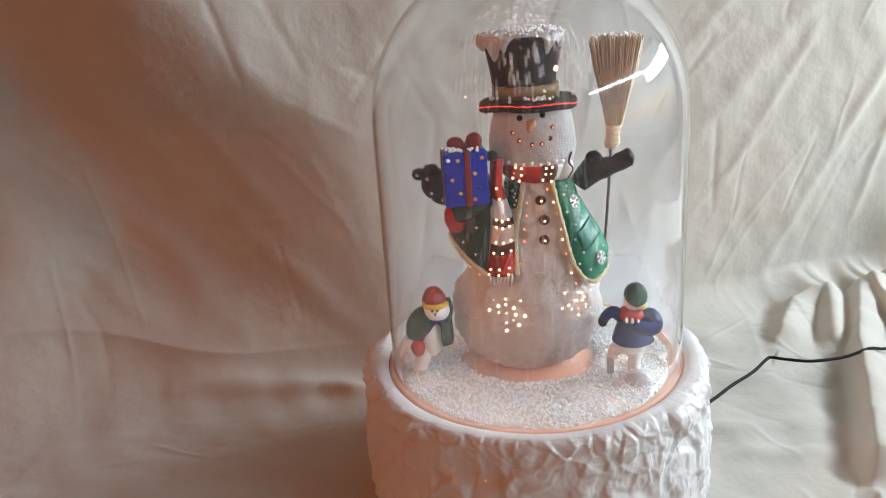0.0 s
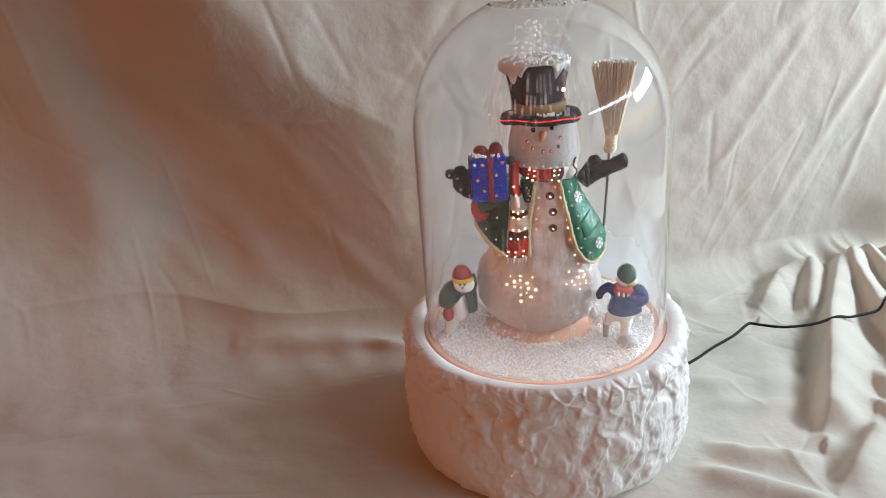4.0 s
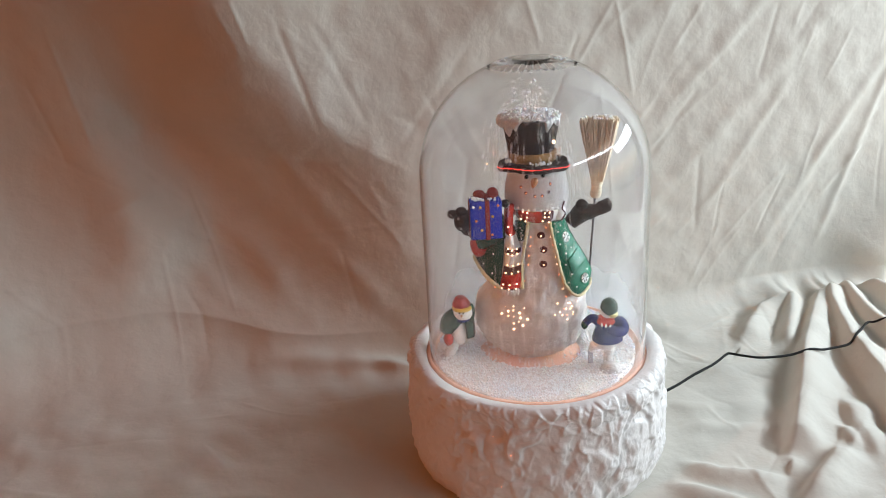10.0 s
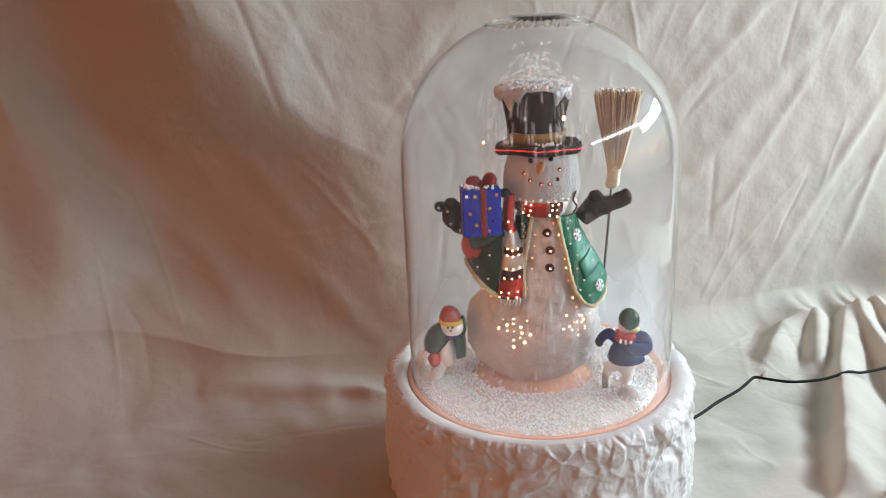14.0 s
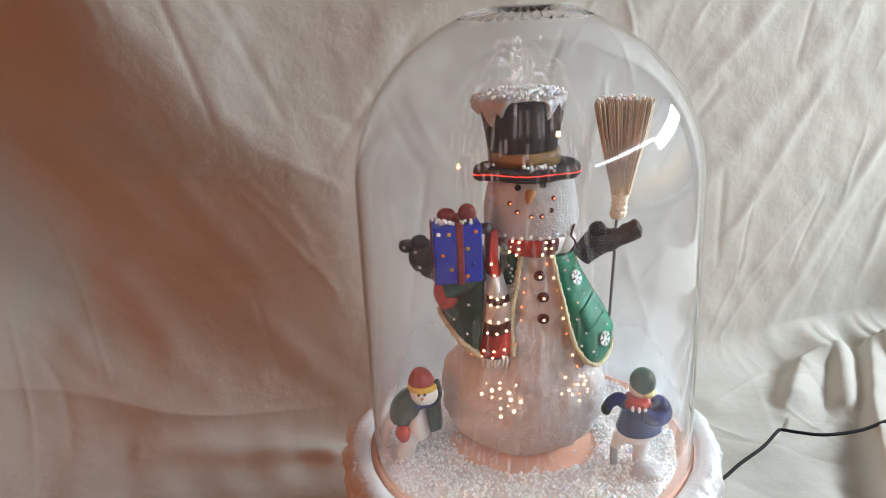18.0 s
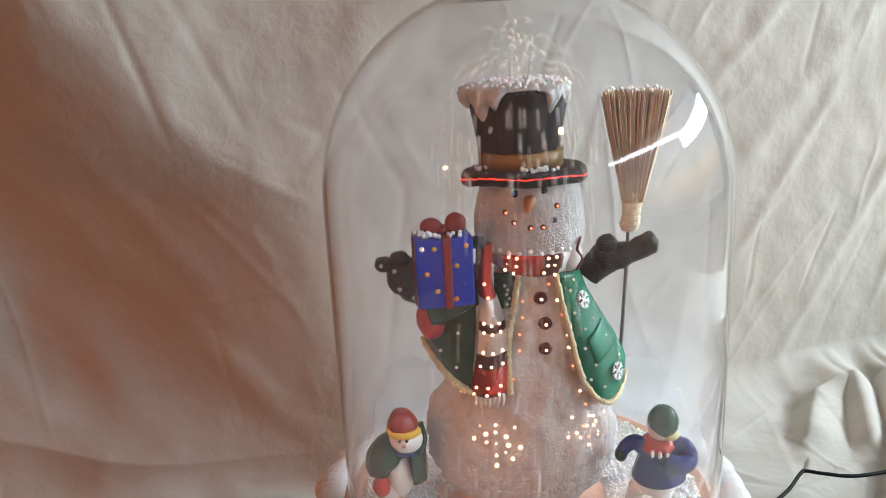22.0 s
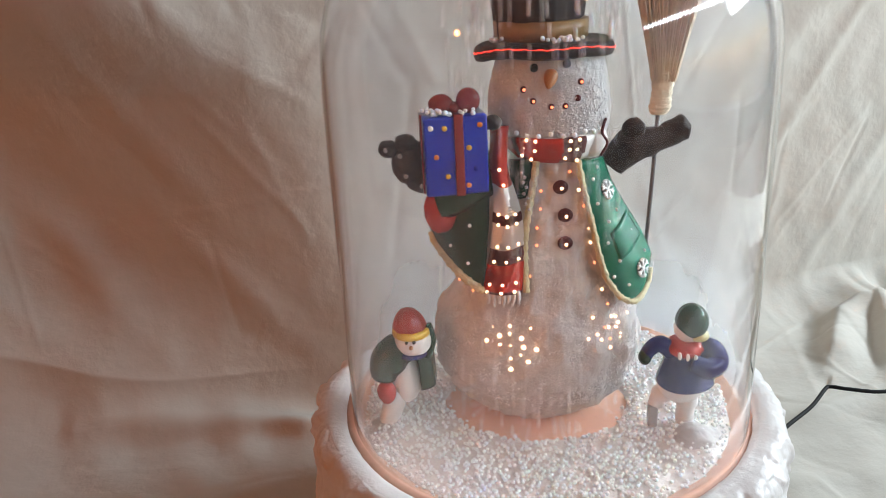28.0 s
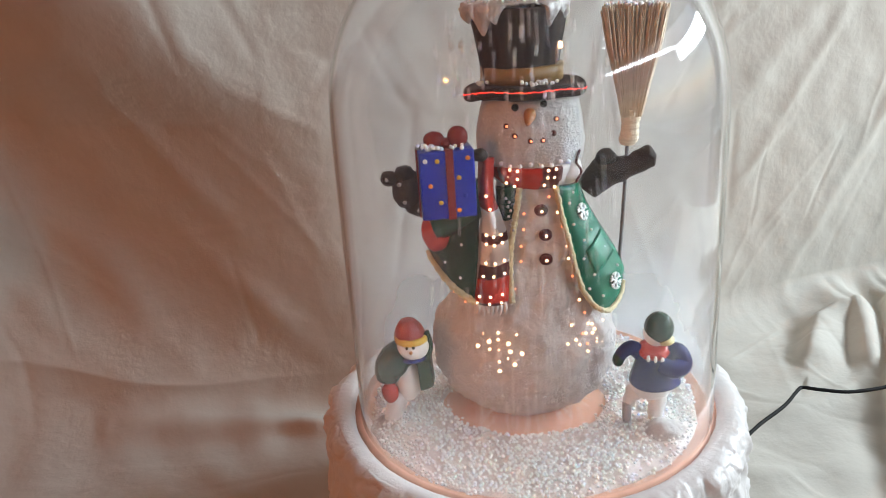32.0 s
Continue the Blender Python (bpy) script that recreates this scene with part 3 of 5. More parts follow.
def stand_mesh():
    rows = spline([(0.0, 0.098), (0.004, 0.1035), (0.02, 0.107), (0.04, 0.1075), (0.06, 0.1055), (0.075, 0.1035), (0.085, 0.1035),
                   (0.0905, 0.1015), (0.0935, 0.0975), (0.0935, 0.0925), (0.0915, 0.0895), (0.0885, 0.0887), (0.084, 0.0885)], 13)
    bm = bmesh.new()
    SEG = 720
    rings = []
    for z, r in rows:
        ring = []
        amp = (0.35 + 0.65 * smooth((0.0965 - z) / 0.010)) * (1 if r > 0.0975 else 0.30 + 0.4 * smooth((r - 0.0895) / 0.008))
        for k in range(SEG):
            a = 2 * math.pi * k / SEG
            p = Vector((math.cos(a) * 0.1, math.sin(a) * 0.1, z * 1.0))
            warp = Vector((noise.noise(p * 55), noise.noise(p * 56 + Vector((3, 1, 2))), noise.noise(p * 54 + Vector((7, 7, 1)))))
            h = 0.0
            for freq, gain in ((30, 0.0021), (58, 0.0019), (120, 0.0011)):
                near = noise.voronoi(p * freq + warp * 0.55)
                core = near[1][0]
                tilt = Vector((noise.cell(core * 3.1), noise.cell(core * 3.1 + Vector((9, 0, 0))), noise.cell(core * 3.1 + Vector((0, 9, 0)))))
                off = (p * freq + warp * 0.55 - core).dot(tilt)
                edge = min(1.0, (near[0][1] - near[0][0]) * 8)
                h += gain * (0.75 * noise.cell(core * 7.7) + 0.75 * off) * edge
            big = noise.noise(p * 28)
            fine = noise.fractal(p * 170, 1.0, 2.0, 3)
            h += 0.0012 * big + 0.0004 * fine
            lump = 0.0012 * noise.noise(p * 22 + Vector((5, 0, 0)))
            rr = r + h * amp + lump
            ring.append(bm.verts.new((CX + rr * math.cos(a), rr * math.sin(a), max(0.0, z + (0.0008 * big + 0.5 * h * (z > 0.08)) * amp * (z > 0.01)))))
        rings.append(ring)
    for r0, r1 in zip(rings, rings[1:]):
        for k in range(SEG):
            bm.faces.new((r0[k], r0[(k + 1) % SEG], r1[(k + 1) % SEG], r1[k]))
    bm.faces.new(list(reversed(rings[0])))
    return bm


part("stand", stand_mesh(), PLASTER, globe, "rough white cast stand like packed snow")
ring_rows = [(0.083, 0.0900), (0.0908, 0.0900), (0.0915, 0.0876), (0.0915, 0.0845), (PLATE + 0.0005, 0.0815), (PLATE, 0.078), (PLATE, 0.002)]
part("floor_plate", lathe([(z, CX, 0, r, r) for z, r in ring_rows], 128, cap0=False), RING, globe, "salmon-coloured plate under the beads")


def dome_mesh():
    """A solid-walled dome, 2 mm thick, open below."""
    TH = 0.0016
    outer = [(0.0865, 0.0872), (0.12, 0.0870), (0.18, 0.0866), (0.225, 0.0863), (0.240, 0.0860)]
    n = 16
    for i in range(1, n + 1):
        a = i / n * 1.205
        outer.append((0.240 + 0.0850 * math.sin(a), 0.0860 * math.cos(a)))
    top = outer[-1][0]
    outer = outer + [(top + 0.0016, 0.0282), (top + 0.0029, 0.024), (top + 0.0039, 0.019), (top + 0.0046, 0.012), (top + 0.0049, 0.0015)]
    rows = spline(outer, 4)
    inner = []
    for i, (z, r) in enumerate(rows):
        (z0, r0), (z1, r1) = rows[max(i - 1, 0)], rows[min(i + 1, len(rows) - 1)]
        ln = math.hypot(z1 - z0, r1 - r0)
        inner.append((z + TH * (r1 - r0) / ln, max(r - TH * (z1 - z0) / ln, 0.001)))
    prof = rows + list(reversed(inner))
    SEG = 256
    bm = bmesh.new()
    rings = []
    for i, (z, r) in enumerate(prof):
        ring = []
        for k in range(SEG):
            a = 2 * math.pi * k / SEG
            zz = z
            # pressed rays round the crown
            if i < len(rows) and 0.012 < r < 0.0325:
                zz -= 0.0020 * (0.5 + 0.5 * math.cos(36 * a)) * smooth((r - 0.013) / 0.008) * smooth((0.0318 - r) / 0.0012)
            ring.append(bm.verts.new((CX + 0.001 + r * math.cos(a), r * math.sin(a), zz)))
        rings.append(ring)
    rings.append(rings[0])
    for i in range(len(rings) - 1):
        if i == len(rows) - 1:
            bm.faces.new(rings[i])
            bm.faces.new(list(reversed(rings[i + 1])))
            continue
        for k in range(SEG):
            bm.faces.new((rings[i][k], rings[i][(k + 1) % SEG], rings[i + 1][(k + 1) % SEG], rings[i + 1][k]))
    bmesh.ops.recalc_face_normals(bm, faces=bm.faces)
    return bm


dome = part("glass_dome", dome_mesh(), GLASS, globe, "clear glass dome with pressed rays on its crown")
dome.visible_shadow = False
DUST_ROWS = [(0.0900, 0.0846), (0.12, 0.0844), (0.18, 0.0840), (0.225, 0.0837), (0.240, 0.0834)] + [(0.240 + 0.0824 * math.sin(a), 0.0834 * math.cos(a)) for a in (0.15, 0.3, 0.45, 0.6, 0.75, 0.9, 1.05, 1.18)]
# dust shell, added also to dim the window light left of the dome
part("dust_film", lathe([(z, CX + 0.001, 0, r, r) for z, r in spline(DUST_ROWS, 3)], 128, cap0=False, cap1=False), DUST, dome, "thin film of white bead dust inside the glass")


def cord_path():
    pts = [(0.095, 0.030, 0.024), (0.109, 0.0437, 0.023), (0.1231, 0.0586, 0.022), (0.1375, 0.0749, 0.022), (0.1581, 0.0952, 0.022), (0.1724, 0.1138, 0.022),
           (0.1770, 0.1165, 0.022), (0.1869, 0.1135, 0.022), (0.2073, 0.1124, 0.021), (0.2459, 0.1241, 0.020), (0.2704, 0.1377, 0.018), (0.2914, 0.1477, 0.018),
           (0.3030, 0.1607, 0.018), (0.3149, 0.1825, 0.018), (0.3227, 0.1939, 0.018), (0.3297, 0.1954, 0.018), (0.3526, 0.1866, 0.017), (0.41, 0.175, 0.016),
           (0.55, 0.15, 0.012), (0.75, 0.12, 0.01), (0.93, 0.1, 0.002)]
    out = []
    for p in spline(pts, 6):
        q = Vector(p) - SO
        s, d = q.dot(SS), q.dot(SN) + 0.034 * smooth((0.02 - q.dot(SS)) / 0.22)
        lie = float(floor_relief(np.array(s), np.array(max(d, 0.03)))) + 0.0022
        out.append((p[0], p[1], max(p[2], lie) if s < 0.58 else p[2]))
    for _ in range(3):
        out = [out[0]] + [(b[0], b[1], (a[2] + 2 * b[2] + c[2]) / 4) for a, b, c in zip(out, out[1:], out[2:])] + [out[-1]]
    return out


part("power_cord", tube(cord_path(), 0.0012, 8), CORD, globe, "thin black power cord")
# fibre tips that glint between the plates of the stand
GLINT = mesh_from("light_tip", ball((0, 0, 0), 0.0004, 8, 6), FIBRERED)
for x, z in ((-0.0245, 0.0745), (-0.0197, 0.0310), (-0.0120, 0.0600)):
    piece("light_tip", GLINT, (CX + x, -math.sqrt(0.1078 ** 2 - x * x), z), globe)

# ---- the snowman figure ----
BODY = [(0.0875, -0.0045, 0.0, 0.020, 0.014), (0.094, -0.0045, 0.0, 0.030, 0.021), (0.102, -0.0045, 0.0, 0.0385, 0.026), (0.11, -0.0045, 0.0, 0.0425, 0.029), (0.125, -0.0045, 0.0, 0.0445, 0.030),
        (0.14, -0.004, 0.0, 0.041, 0.027), (0.155, -0.002, 0.0, 0.034, 0.022), (0.17, -0.001, 0.0, 0.029, 0.017), (0.185, 0.001, 0.0, 0.0245, 0.0145),
        (0.197, 0.002, 0.0, 0.0185, 0.0125), (0.204, 0.002, 0.0, 0.0155, 0.0115)]
HEAD = [(0.204, 0.001, 0.0, 0.015, 0.0115), (0.209, 0.001, 0.0, 0.020, 0.0155), (0.216, 0.001, 0.0, 0.0235, 0.018), (0.226, 0.001, 0.0, 0.0238, 0.0185),
        (0.236, 0.001, 0.0, 0.0222, 0.0175), (0.246, 0.001, 0.0, 0.0195, 0.016), (0.249, 0.001, 0.0, 0.015, 0.012)]


def front(x, z, off=0.0):
    """The y of the figure's front at x, z."""
    rows = BODY + HEAD[1:]
    for a, b in zip(rows, rows[1:]):
        if a[0] <= z <= b[0]:
            k = (z - a[0]) / (b[0] - a[0])
            cx, rx, ry = (a[i] + (b[i] - a[i]) * k for i in (1, 3, 4))
            return -ry * math.sqrt(max(0.02, 1 - ((x - cx) / rx) ** 2)) - off
    return -0.01 - off


def lumpy(rows, amp, freq, seed=0.0, steps=8, seg=120):
    """A snowy body: rows smoothed, its skin uneven."""
    bm = lathe(spline(rows, steps), seg)
    for v in bm.verts:
        c = Vector((0, 0, v.co.z))
        d = (v.co - c)
        if d.length > 1e-5:
            q = v.co * freq + Vector((seed, 0, 0))
            n = noise.noise(q) + 0.5 * noise.noise(q * 2.7) + 0.22 * noise.noise(q * 7.0)
            v.co += d.normalized() * amp * n
    return bm


man = thing("snowman_figure", (-0.0035, 0, PLATE), "white snowman figure with hat, coat, scarf, gift and broom", "figurine")
part("body", lumpy(BODY, 0.0025, 95, 0.0, 10, 160), SNOW, man, "frosted white snowman body")
part("head", lumpy(HEAD, 0.0006, 160, 4.0), SNOW, man, "frosted white snowman head")


def frost(count, lo, hi, lean, seed):
    """Coarse glitter grains that stick to the front, thicker where lean(x, z) is high."""
    rnd = random.Random(seed)
    bm = bmesh.new()
    for _ in range(count):
        x, z = rnd.uniform(-0.042, 0.042), rnd.uniform(lo, hi)
        y = front(x, z)
        if y > -0.006 or rnd.random() > lean(x, z) + 0.35 * noise.noise(Vector((x * 130, z * 130, seed))):
            continue
        r = rnd.uniform(0.00022, 0.00055)
        c = Vector((x, y - 0.0006 + 0.0004 * rnd.random(), z))
        tip = [bm.verts.new(c + r * Vector(q)) for q in ((0, -1, 0), (1, 0.2, 0), (0.2, 0.1, 1), (-1, 0, 0.2), (0, 0.2, -1))]
        for i in range(4):
            bm.faces.new((tip[0], tip[1 + i], tip[1 + (i + 1) % 4]))
    return bm


def dot_mesh(name, r, material, flat=0.5, seg=10):
    return mesh_from(name, ball((0, 0, 0), (r, r * flat, r), seg, 6), material)


part("frost", frost(9000, 0.100, 0.185, lambda x, z: 0.12 + 0.6 * smooth((x + 0.004) / 0.02) * smooth((0.165 - z) / 0.02), 2), FROST, man, "sparkling white frost grains", False)
part("frost", frost(4200, 0.214, 0.240, lambda x, z: 0.05 + 0.75 * smooth((x + 0.004) / 0.012) * smooth((0.240 - z) / 0.02), 6), FROST, man, "sparkling white frost grains", False)
TIP = dot_mesh("light_tip", 0.00072, FIBRE)
TIPBIG = dot_mesh("light_tip", 0.00098, FIBRE)
TIPDIM = dot_mesh("light_tip", 0.0006, FIBRERED)
# snowflake of light tips on the belly, two arms of the pattern turned round its middle
for x, z in ((-0.023, 0.1383), (-0.0162, 0.1394), (-0.0077, 0.1388), (-0.0205, 0.135), (-0.0163, 0.1362), (-0.0116, 0.1346), (-0.0257, 0.1323),
             (-0.0203, 0.1314), (-0.016, 0.1311), (-0.0108, 0.1309), (-0.0056, 0.1301), (-0.02, 0.1275), (-0.0161, 0.126), (-0.0118, 0.1277),
             (-0.0243, 0.1242), (-0.009, 0.125), (-0.0161, 0.121)):
    piece("light_tip", TIPBIG if (x + z) % 0.002 < 0.001 else TIP, (x, front(x, z, 0.0006), z), man)
for x, z in ((0.0172, 0.141), (0.0213, 0.1387), (0.025, 0.1398), (0.0281, 0.1363), (0.0308, 0.1359), (0.0154, 0.1327), (0.0192, 0.1338),
             (0.0209, 0.1312), (0.0246, 0.1308), (0.0289, 0.1315), (0.0176, 0.1277), (0.0247, 0.1272), (0.0314, 0.1294),
             (0.0239, 0.1357), (0.0271, 0.1349), (0.0269, 0.1391), (0.0222, 0.1362), (0.0287, 0.1302), (0.0330, 0.1335), (0.0322, 0.1385)):
    piece("light_tip", TIP if int(x * 1e4) % 3 else TIPDIM, (x, front(x, z, 0.0006), z), man)
# tips along the open edge of the coat
for x, z in ((-0.0032, 0.1849), (-0.0046, 0.1774), (-0.0048, 0.1705), (-0.0076, 0.1587), (0.014, 0.1851), (0.0158, 0.1756), (0.0167, 0.17),
             (0.0183, 0.1621), (0.0212, 0.1512), (0.0236, 0.145), (-0.0093, 0.1536), (0.012, 0.1916), (-0.0028, 0.1919), (0.0085, 0.199), (-0.0371, 0.1515), (-0.0311, 0.1503)):
    piece("light_tip", TIP if int(z * 1e4) % 4 == 0 else TIPDIM, (x, front(x, z, 0.0007), z), man)

# face
PIP = dot_mesh("mouth_stone", 0.0013, MAROON, 0.6)
for x, z in ((-0.0093, 0.2323), (-0.0058, 0.2282), (0.0009, 0.226), (0.0061, 0.2261), (0.0108, 0.2286), (0.012, 0.2344)):
    piece("mouth_stone", PIP, (x, front(x, z, 0.0003), z), man, "small dark mouth stone")
    if (x, z) != (0.0108, 0.2286):
        piece("light_tip", TIPDIM, (x + 0.0002, front(x, z, 0.0012), z), man)
for x, z in ((-0.0053, 0.2401), (0.0067, 0.2412)):
    part("eye", ball((x, front(x, z, 0.0003), z), 0.0016, 16, 10), EYE, man, "round black eye")


def nose_mesh():
    base = Vector((0.0012, front(0.0012, 0.2375) + 0.001, 0.2382))
    pts = [base + Vector((-0.0002 * k, -0.0007 * k, -0.00062 * k)) for k in range(9)]
    return tube(pts, [0.0022, 0.0026, 0.0027, 0.0026, 0.0023, 0.002, 0.0016, 0.0011, 0.0004], 14)


part("nose", nose_mesh(), CARROT, man, "brown-orange carrot nose")

# buttons
for x, z in ((0.0048, 0.1933), (0.0066, 0.1822), (0.0065, 0.1711)):
    y = front(x, z, 0.0008)
    bm = ball((x, y, z), (0.0031, 0.0016, 0.0029), 20, 12)
    b = part("button", bm, MAROON, man, "dark red round button")
    piece("light_tip", TIP, (x + 0.0003, y - 0.0018, z), b)

# hat: brim with a glowing edge, crown, band, snow on top
HX, HY = -0.001, 0.0


def brim_mesh():
    rows = [(0.2440, 0.014, 0.012), (0.2424, 0.021, 0.0185), (0.2418, 0.0252, 0.0225), (0.2428, 0.0266, 0.0240), (0.2448, 0.0270, 0.0244),
            (0.2466, 0.0262, 0.0236), (0.2478, 0.0238, 0.0212), (0.2486, 0.019, 0.017), (0.2494, 0.015, 0.0135)]
    bm = lathe(spline([(z, HX, HY, rx, ry) for z, rx, ry in rows], 3), 96)
    for v in bm.verts:
        a = math.atan2(v.co.y, v.co.x)
        r = math.hypot(v.co.x, v.co.y)
        k = smooth((r - 0.016) / 0.01)
        v.co.z += k * (0.0005 * math.sin(2 * a + 0.6) + 0.0004 * math.sin(5 * a) + 0.0004 * noise.noise(v.co * 160) + 0.0032 * max(0.0, -math.sin(a)) ** 1.5 + 0.0005 * math.cos(a))
        v.co += v.co.normalized() * 0.0004 * k * noise.noise(v.co * 240)
    return bm


hat = part("hat", brim_mesh(), HAT, man, "charcoal black hat brim with worn paint")
edge = []
for k in range(41):
    a = radians(188 + 164 * k / 40)
    z = 0.2446 + 0.0005 * math.sin(2 * a + 0.6) + 0.0004 * math.sin(5 * a) + 0.0032 * max(0.0, -math.sin(a)) ** 1.5 + 0.0005 * math.cos(a) + 0.00025 * math.sin(k * 2.1)
    edge.append((HX + 0.0272 * math.cos(a), HY + 0.0246 * math.sin(a), z + 0.0002))
part("glowing_edge", tube(edge, [0.00008 + 0.00018 * math.sin(k * 0.55) ** 2 * abs(math.sin(k * 1.7 + 0.4)) for k in range(41)], 8), REDLINE, hat, "glowing red fibre line along the brim")
CROWN = [(0.2485, 0.0168), (0.252, 0.0166), (0.258, 0.0170), (0.266, 0.0184), (0.274, 0.0200), (0.2795, 0.0212), (0.2805, 0.0202), (0.2785, 0.016), (0.2775, 0.006)]
crown = part("crown", lathe(spline([(z, HX - 0.0020, HY, r, r * 0.93) for z, r in CROWN], 4), 72, cap1=True,
                            wob=lambda a, i, r: 0.0005 * math.sin(9 * a + i * 0.05) + 0.0003 * math.sin(23 * a)), HAT, hat, "charcoal black flared hat crown")
part("hat_band", lathe([(z, HX - 0.0010, HY, r, r * 0.93) for z, r in ((0.2490, 0.0168), (0.2492, 0.0180), (0.2525, 0.0181), (0.2558, 0.0182), (0.2562, 0.0172))], 72,
                       wob=lambda a, i, r: 0.0002 * math.sin(7 * a)), BAND, hat, "brown hat band")

# a small glowing ball set against the crown's right side
part("hat_spot", ball((0.0143, -0.0078, 0.2640), (0.0013, 0.0011, 0.0016), 12, 8), FIBRE, hat, "small bright glowing spot at the hat's side")


def hat_snow():
    """Thick snow heaped on the crown, its rim hanging over in lobes of uneven length."""
    SEG = 180
    bm = bmesh.new()
    rings = []
    lobes = ((196, 15, 0.0062), (226, 11, 0.0105), (243, 7, 0.0060), (312, 9, 0.0085), (332, 8, 0.0050), (350, 12, 0.0070), (20, 16, 0.005), (70, 18, 0.006), (120, 20, 0.006), (160, 14, 0.007))
    for j in range(17):
        t = j / 16
        ring = []
        for k in range(SEG):
            g = 360.0 * k / SEG
            a = radians(g)
            drip = 0.0020 + max(h * math.exp(-(((g - c + 180) % 360 - 180) / w) ** 2) for c, w, h in lobes)
            bare = smooth((g - 252) / 8) * smooth((305 - g) / 8)
            drip = drip * (1 - 0.8 * bare)
            left = 0.5 - 0.5 * math.cos(a)
            out = 0.0212 + 0.0026 * left - 0.0026 * bare
            if t < 0.5:
                q = t / 0.5
                z = 0.2822 - drip * (1 - q)
                r = out - 0.22 * (0.2822 - z) + 0.0016 * math.sin(math.pi * min(1, q * 0.85 + 0.12)) - 0.0012 * (1 - q) ** 3
            else:
                q = (t - 0.5) / 0.5
                z = 0.2822 + 0.0022 * math.sin(0.5 * math.pi * min(1, q * 1.5)) - 0.0050 * max(0.0, q - 0.6)
                r = out - (out - 0.004) * q
            p = Vector((math.cos(a) * 4, math.sin(a) * 4, t * 3))
            r += 0.0010 * noise.noise(p * 1.6) + 0.0005 * noise.noise(p * 5)
            z += (0.0010 * noise.noise(p * 1.3 + Vector((7, 0, 0))) + 0.0006 * noise.noise(p * 4)) * smooth(t * 3)
            ring.append(bm.verts.new((HX - 0.0020 + r * math.cos(a), HY + r * 0.93 * math.sin(a), z)))
        rings.append(ring)
    for r0, r1 in zip(rings, rings[1:]):
        for k in range(SEG):
            bm.faces.new((r0[k], r0[(k + 1) % SEG], r1[(k + 1) % SEG], r1[k]))
    bm.faces.new(rings[-1])
    return bm


part("hat_snow", hat_snow(), SNOW, hat, "white snow dripping over the hat's top")

# neck scarf: wrapped band and a hanging end in red, white and maroon
neck = part("scarf", lathe(spline([(0.2030, 0.003, -0.0008, 0.0145, 0.0128), (0.2052, 0.003, -0.0012, 0.0168, 0.0152), (0.2090, 0.002, -0.0016, 0.0196, 0.0175),
                                   (0.2128, 0.0015, -0.0014, 0.0212, 0.0187), (0.2140, 0.0015, -0.001, 0.0202, 0.0175)], 4), 96,
                         wob=lambda a, i, r: 0.0004 * math.sin(11 * a)), [REDPAINT, MAROON, SNOWSMOOTH], man, "red scarf with dark stripes round the neck")
for f in neck.data.polygons:
    a = math.degrees(math.atan2(f.center.y, f.center.x + 0.0)) % 360
    f.material_index = 2 if a > 318 or a < 150 else (1 if 296 < a < 318 or 232 < a < 241 or 150 < a < 205 else 0)
for x, z in ((-0.0084, 0.2135), (-0.0051, 0.2132), (-0.009, 0.2105), (-0.0053, 0.2092), (-0.0101, 0.2068), (-0.0066, 0.2054), (0.0081, 0.213), (0.0116, 0.2132),
             (0.0079, 0.2094), (0.0107, 0.2094), (0.0063, 0.2057), (0.0108, 0.2045)):
    q = 1 - ((x - 0.002) / 0.0205) ** 2
    piece("light_tip", TIP, (x, -0.0022 - (0.0148 + 0.0036 * smooth((z - 0.204) / 0.01)) * math.sqrt(q), z), neck)
BIRD = dot_mesh("pearl_bead", 0.0010, BEAD, 1.0)
for k in range(11):
    a = radians(218 + 12.5 * k)
    piece("pearl_bead", BIRD, (0.0014 + 0.0212 * math.cos(a), -0.001 + 0.0188 * math.sin(a), 0.2153 + 0.0006 * math.sin(k * 2.0)), neck)

SCARF = [(-0.0185, -0.0165, 0.2185, 0.0036), (-0.0192, -0.0225, 0.2040, 0.0034), (-0.0172, -0.0235, 0.1935, 0.0042), (-0.0163, -0.0225, 0.1830, 0.0058), (-0.0165, -0.0235, 0.1715, 0.0068),
         (-0.0180, -0.0265, 0.1600, 0.0076), (-0.0188, -0.0278, 0.1535, 0.0078)]
SC = spline(SCARF, 8)


def scarf_at(u, v):
    x, y, z, w = SC[min(int(v * (len(SC) - 1) + 0.5), len(SC) - 1)]
    b = u * 2 - 1
    return Vector((x + w * b, y + 0.0042 * b * b - 0.0010 + 0.0003 * math.sin(9 * u), z + 0.0006 * math.sin(4 * u + 6 * v)))


def scarf_band(u, v):
    if v < 0.27:
        return 0
    if v < 0.455:
        return 1
    if v < 0.515:
        return 2
    if v < 0.665:
        return 1
    if v < 0.735:
        return 2
    return 2 if v > 0.945 else 0


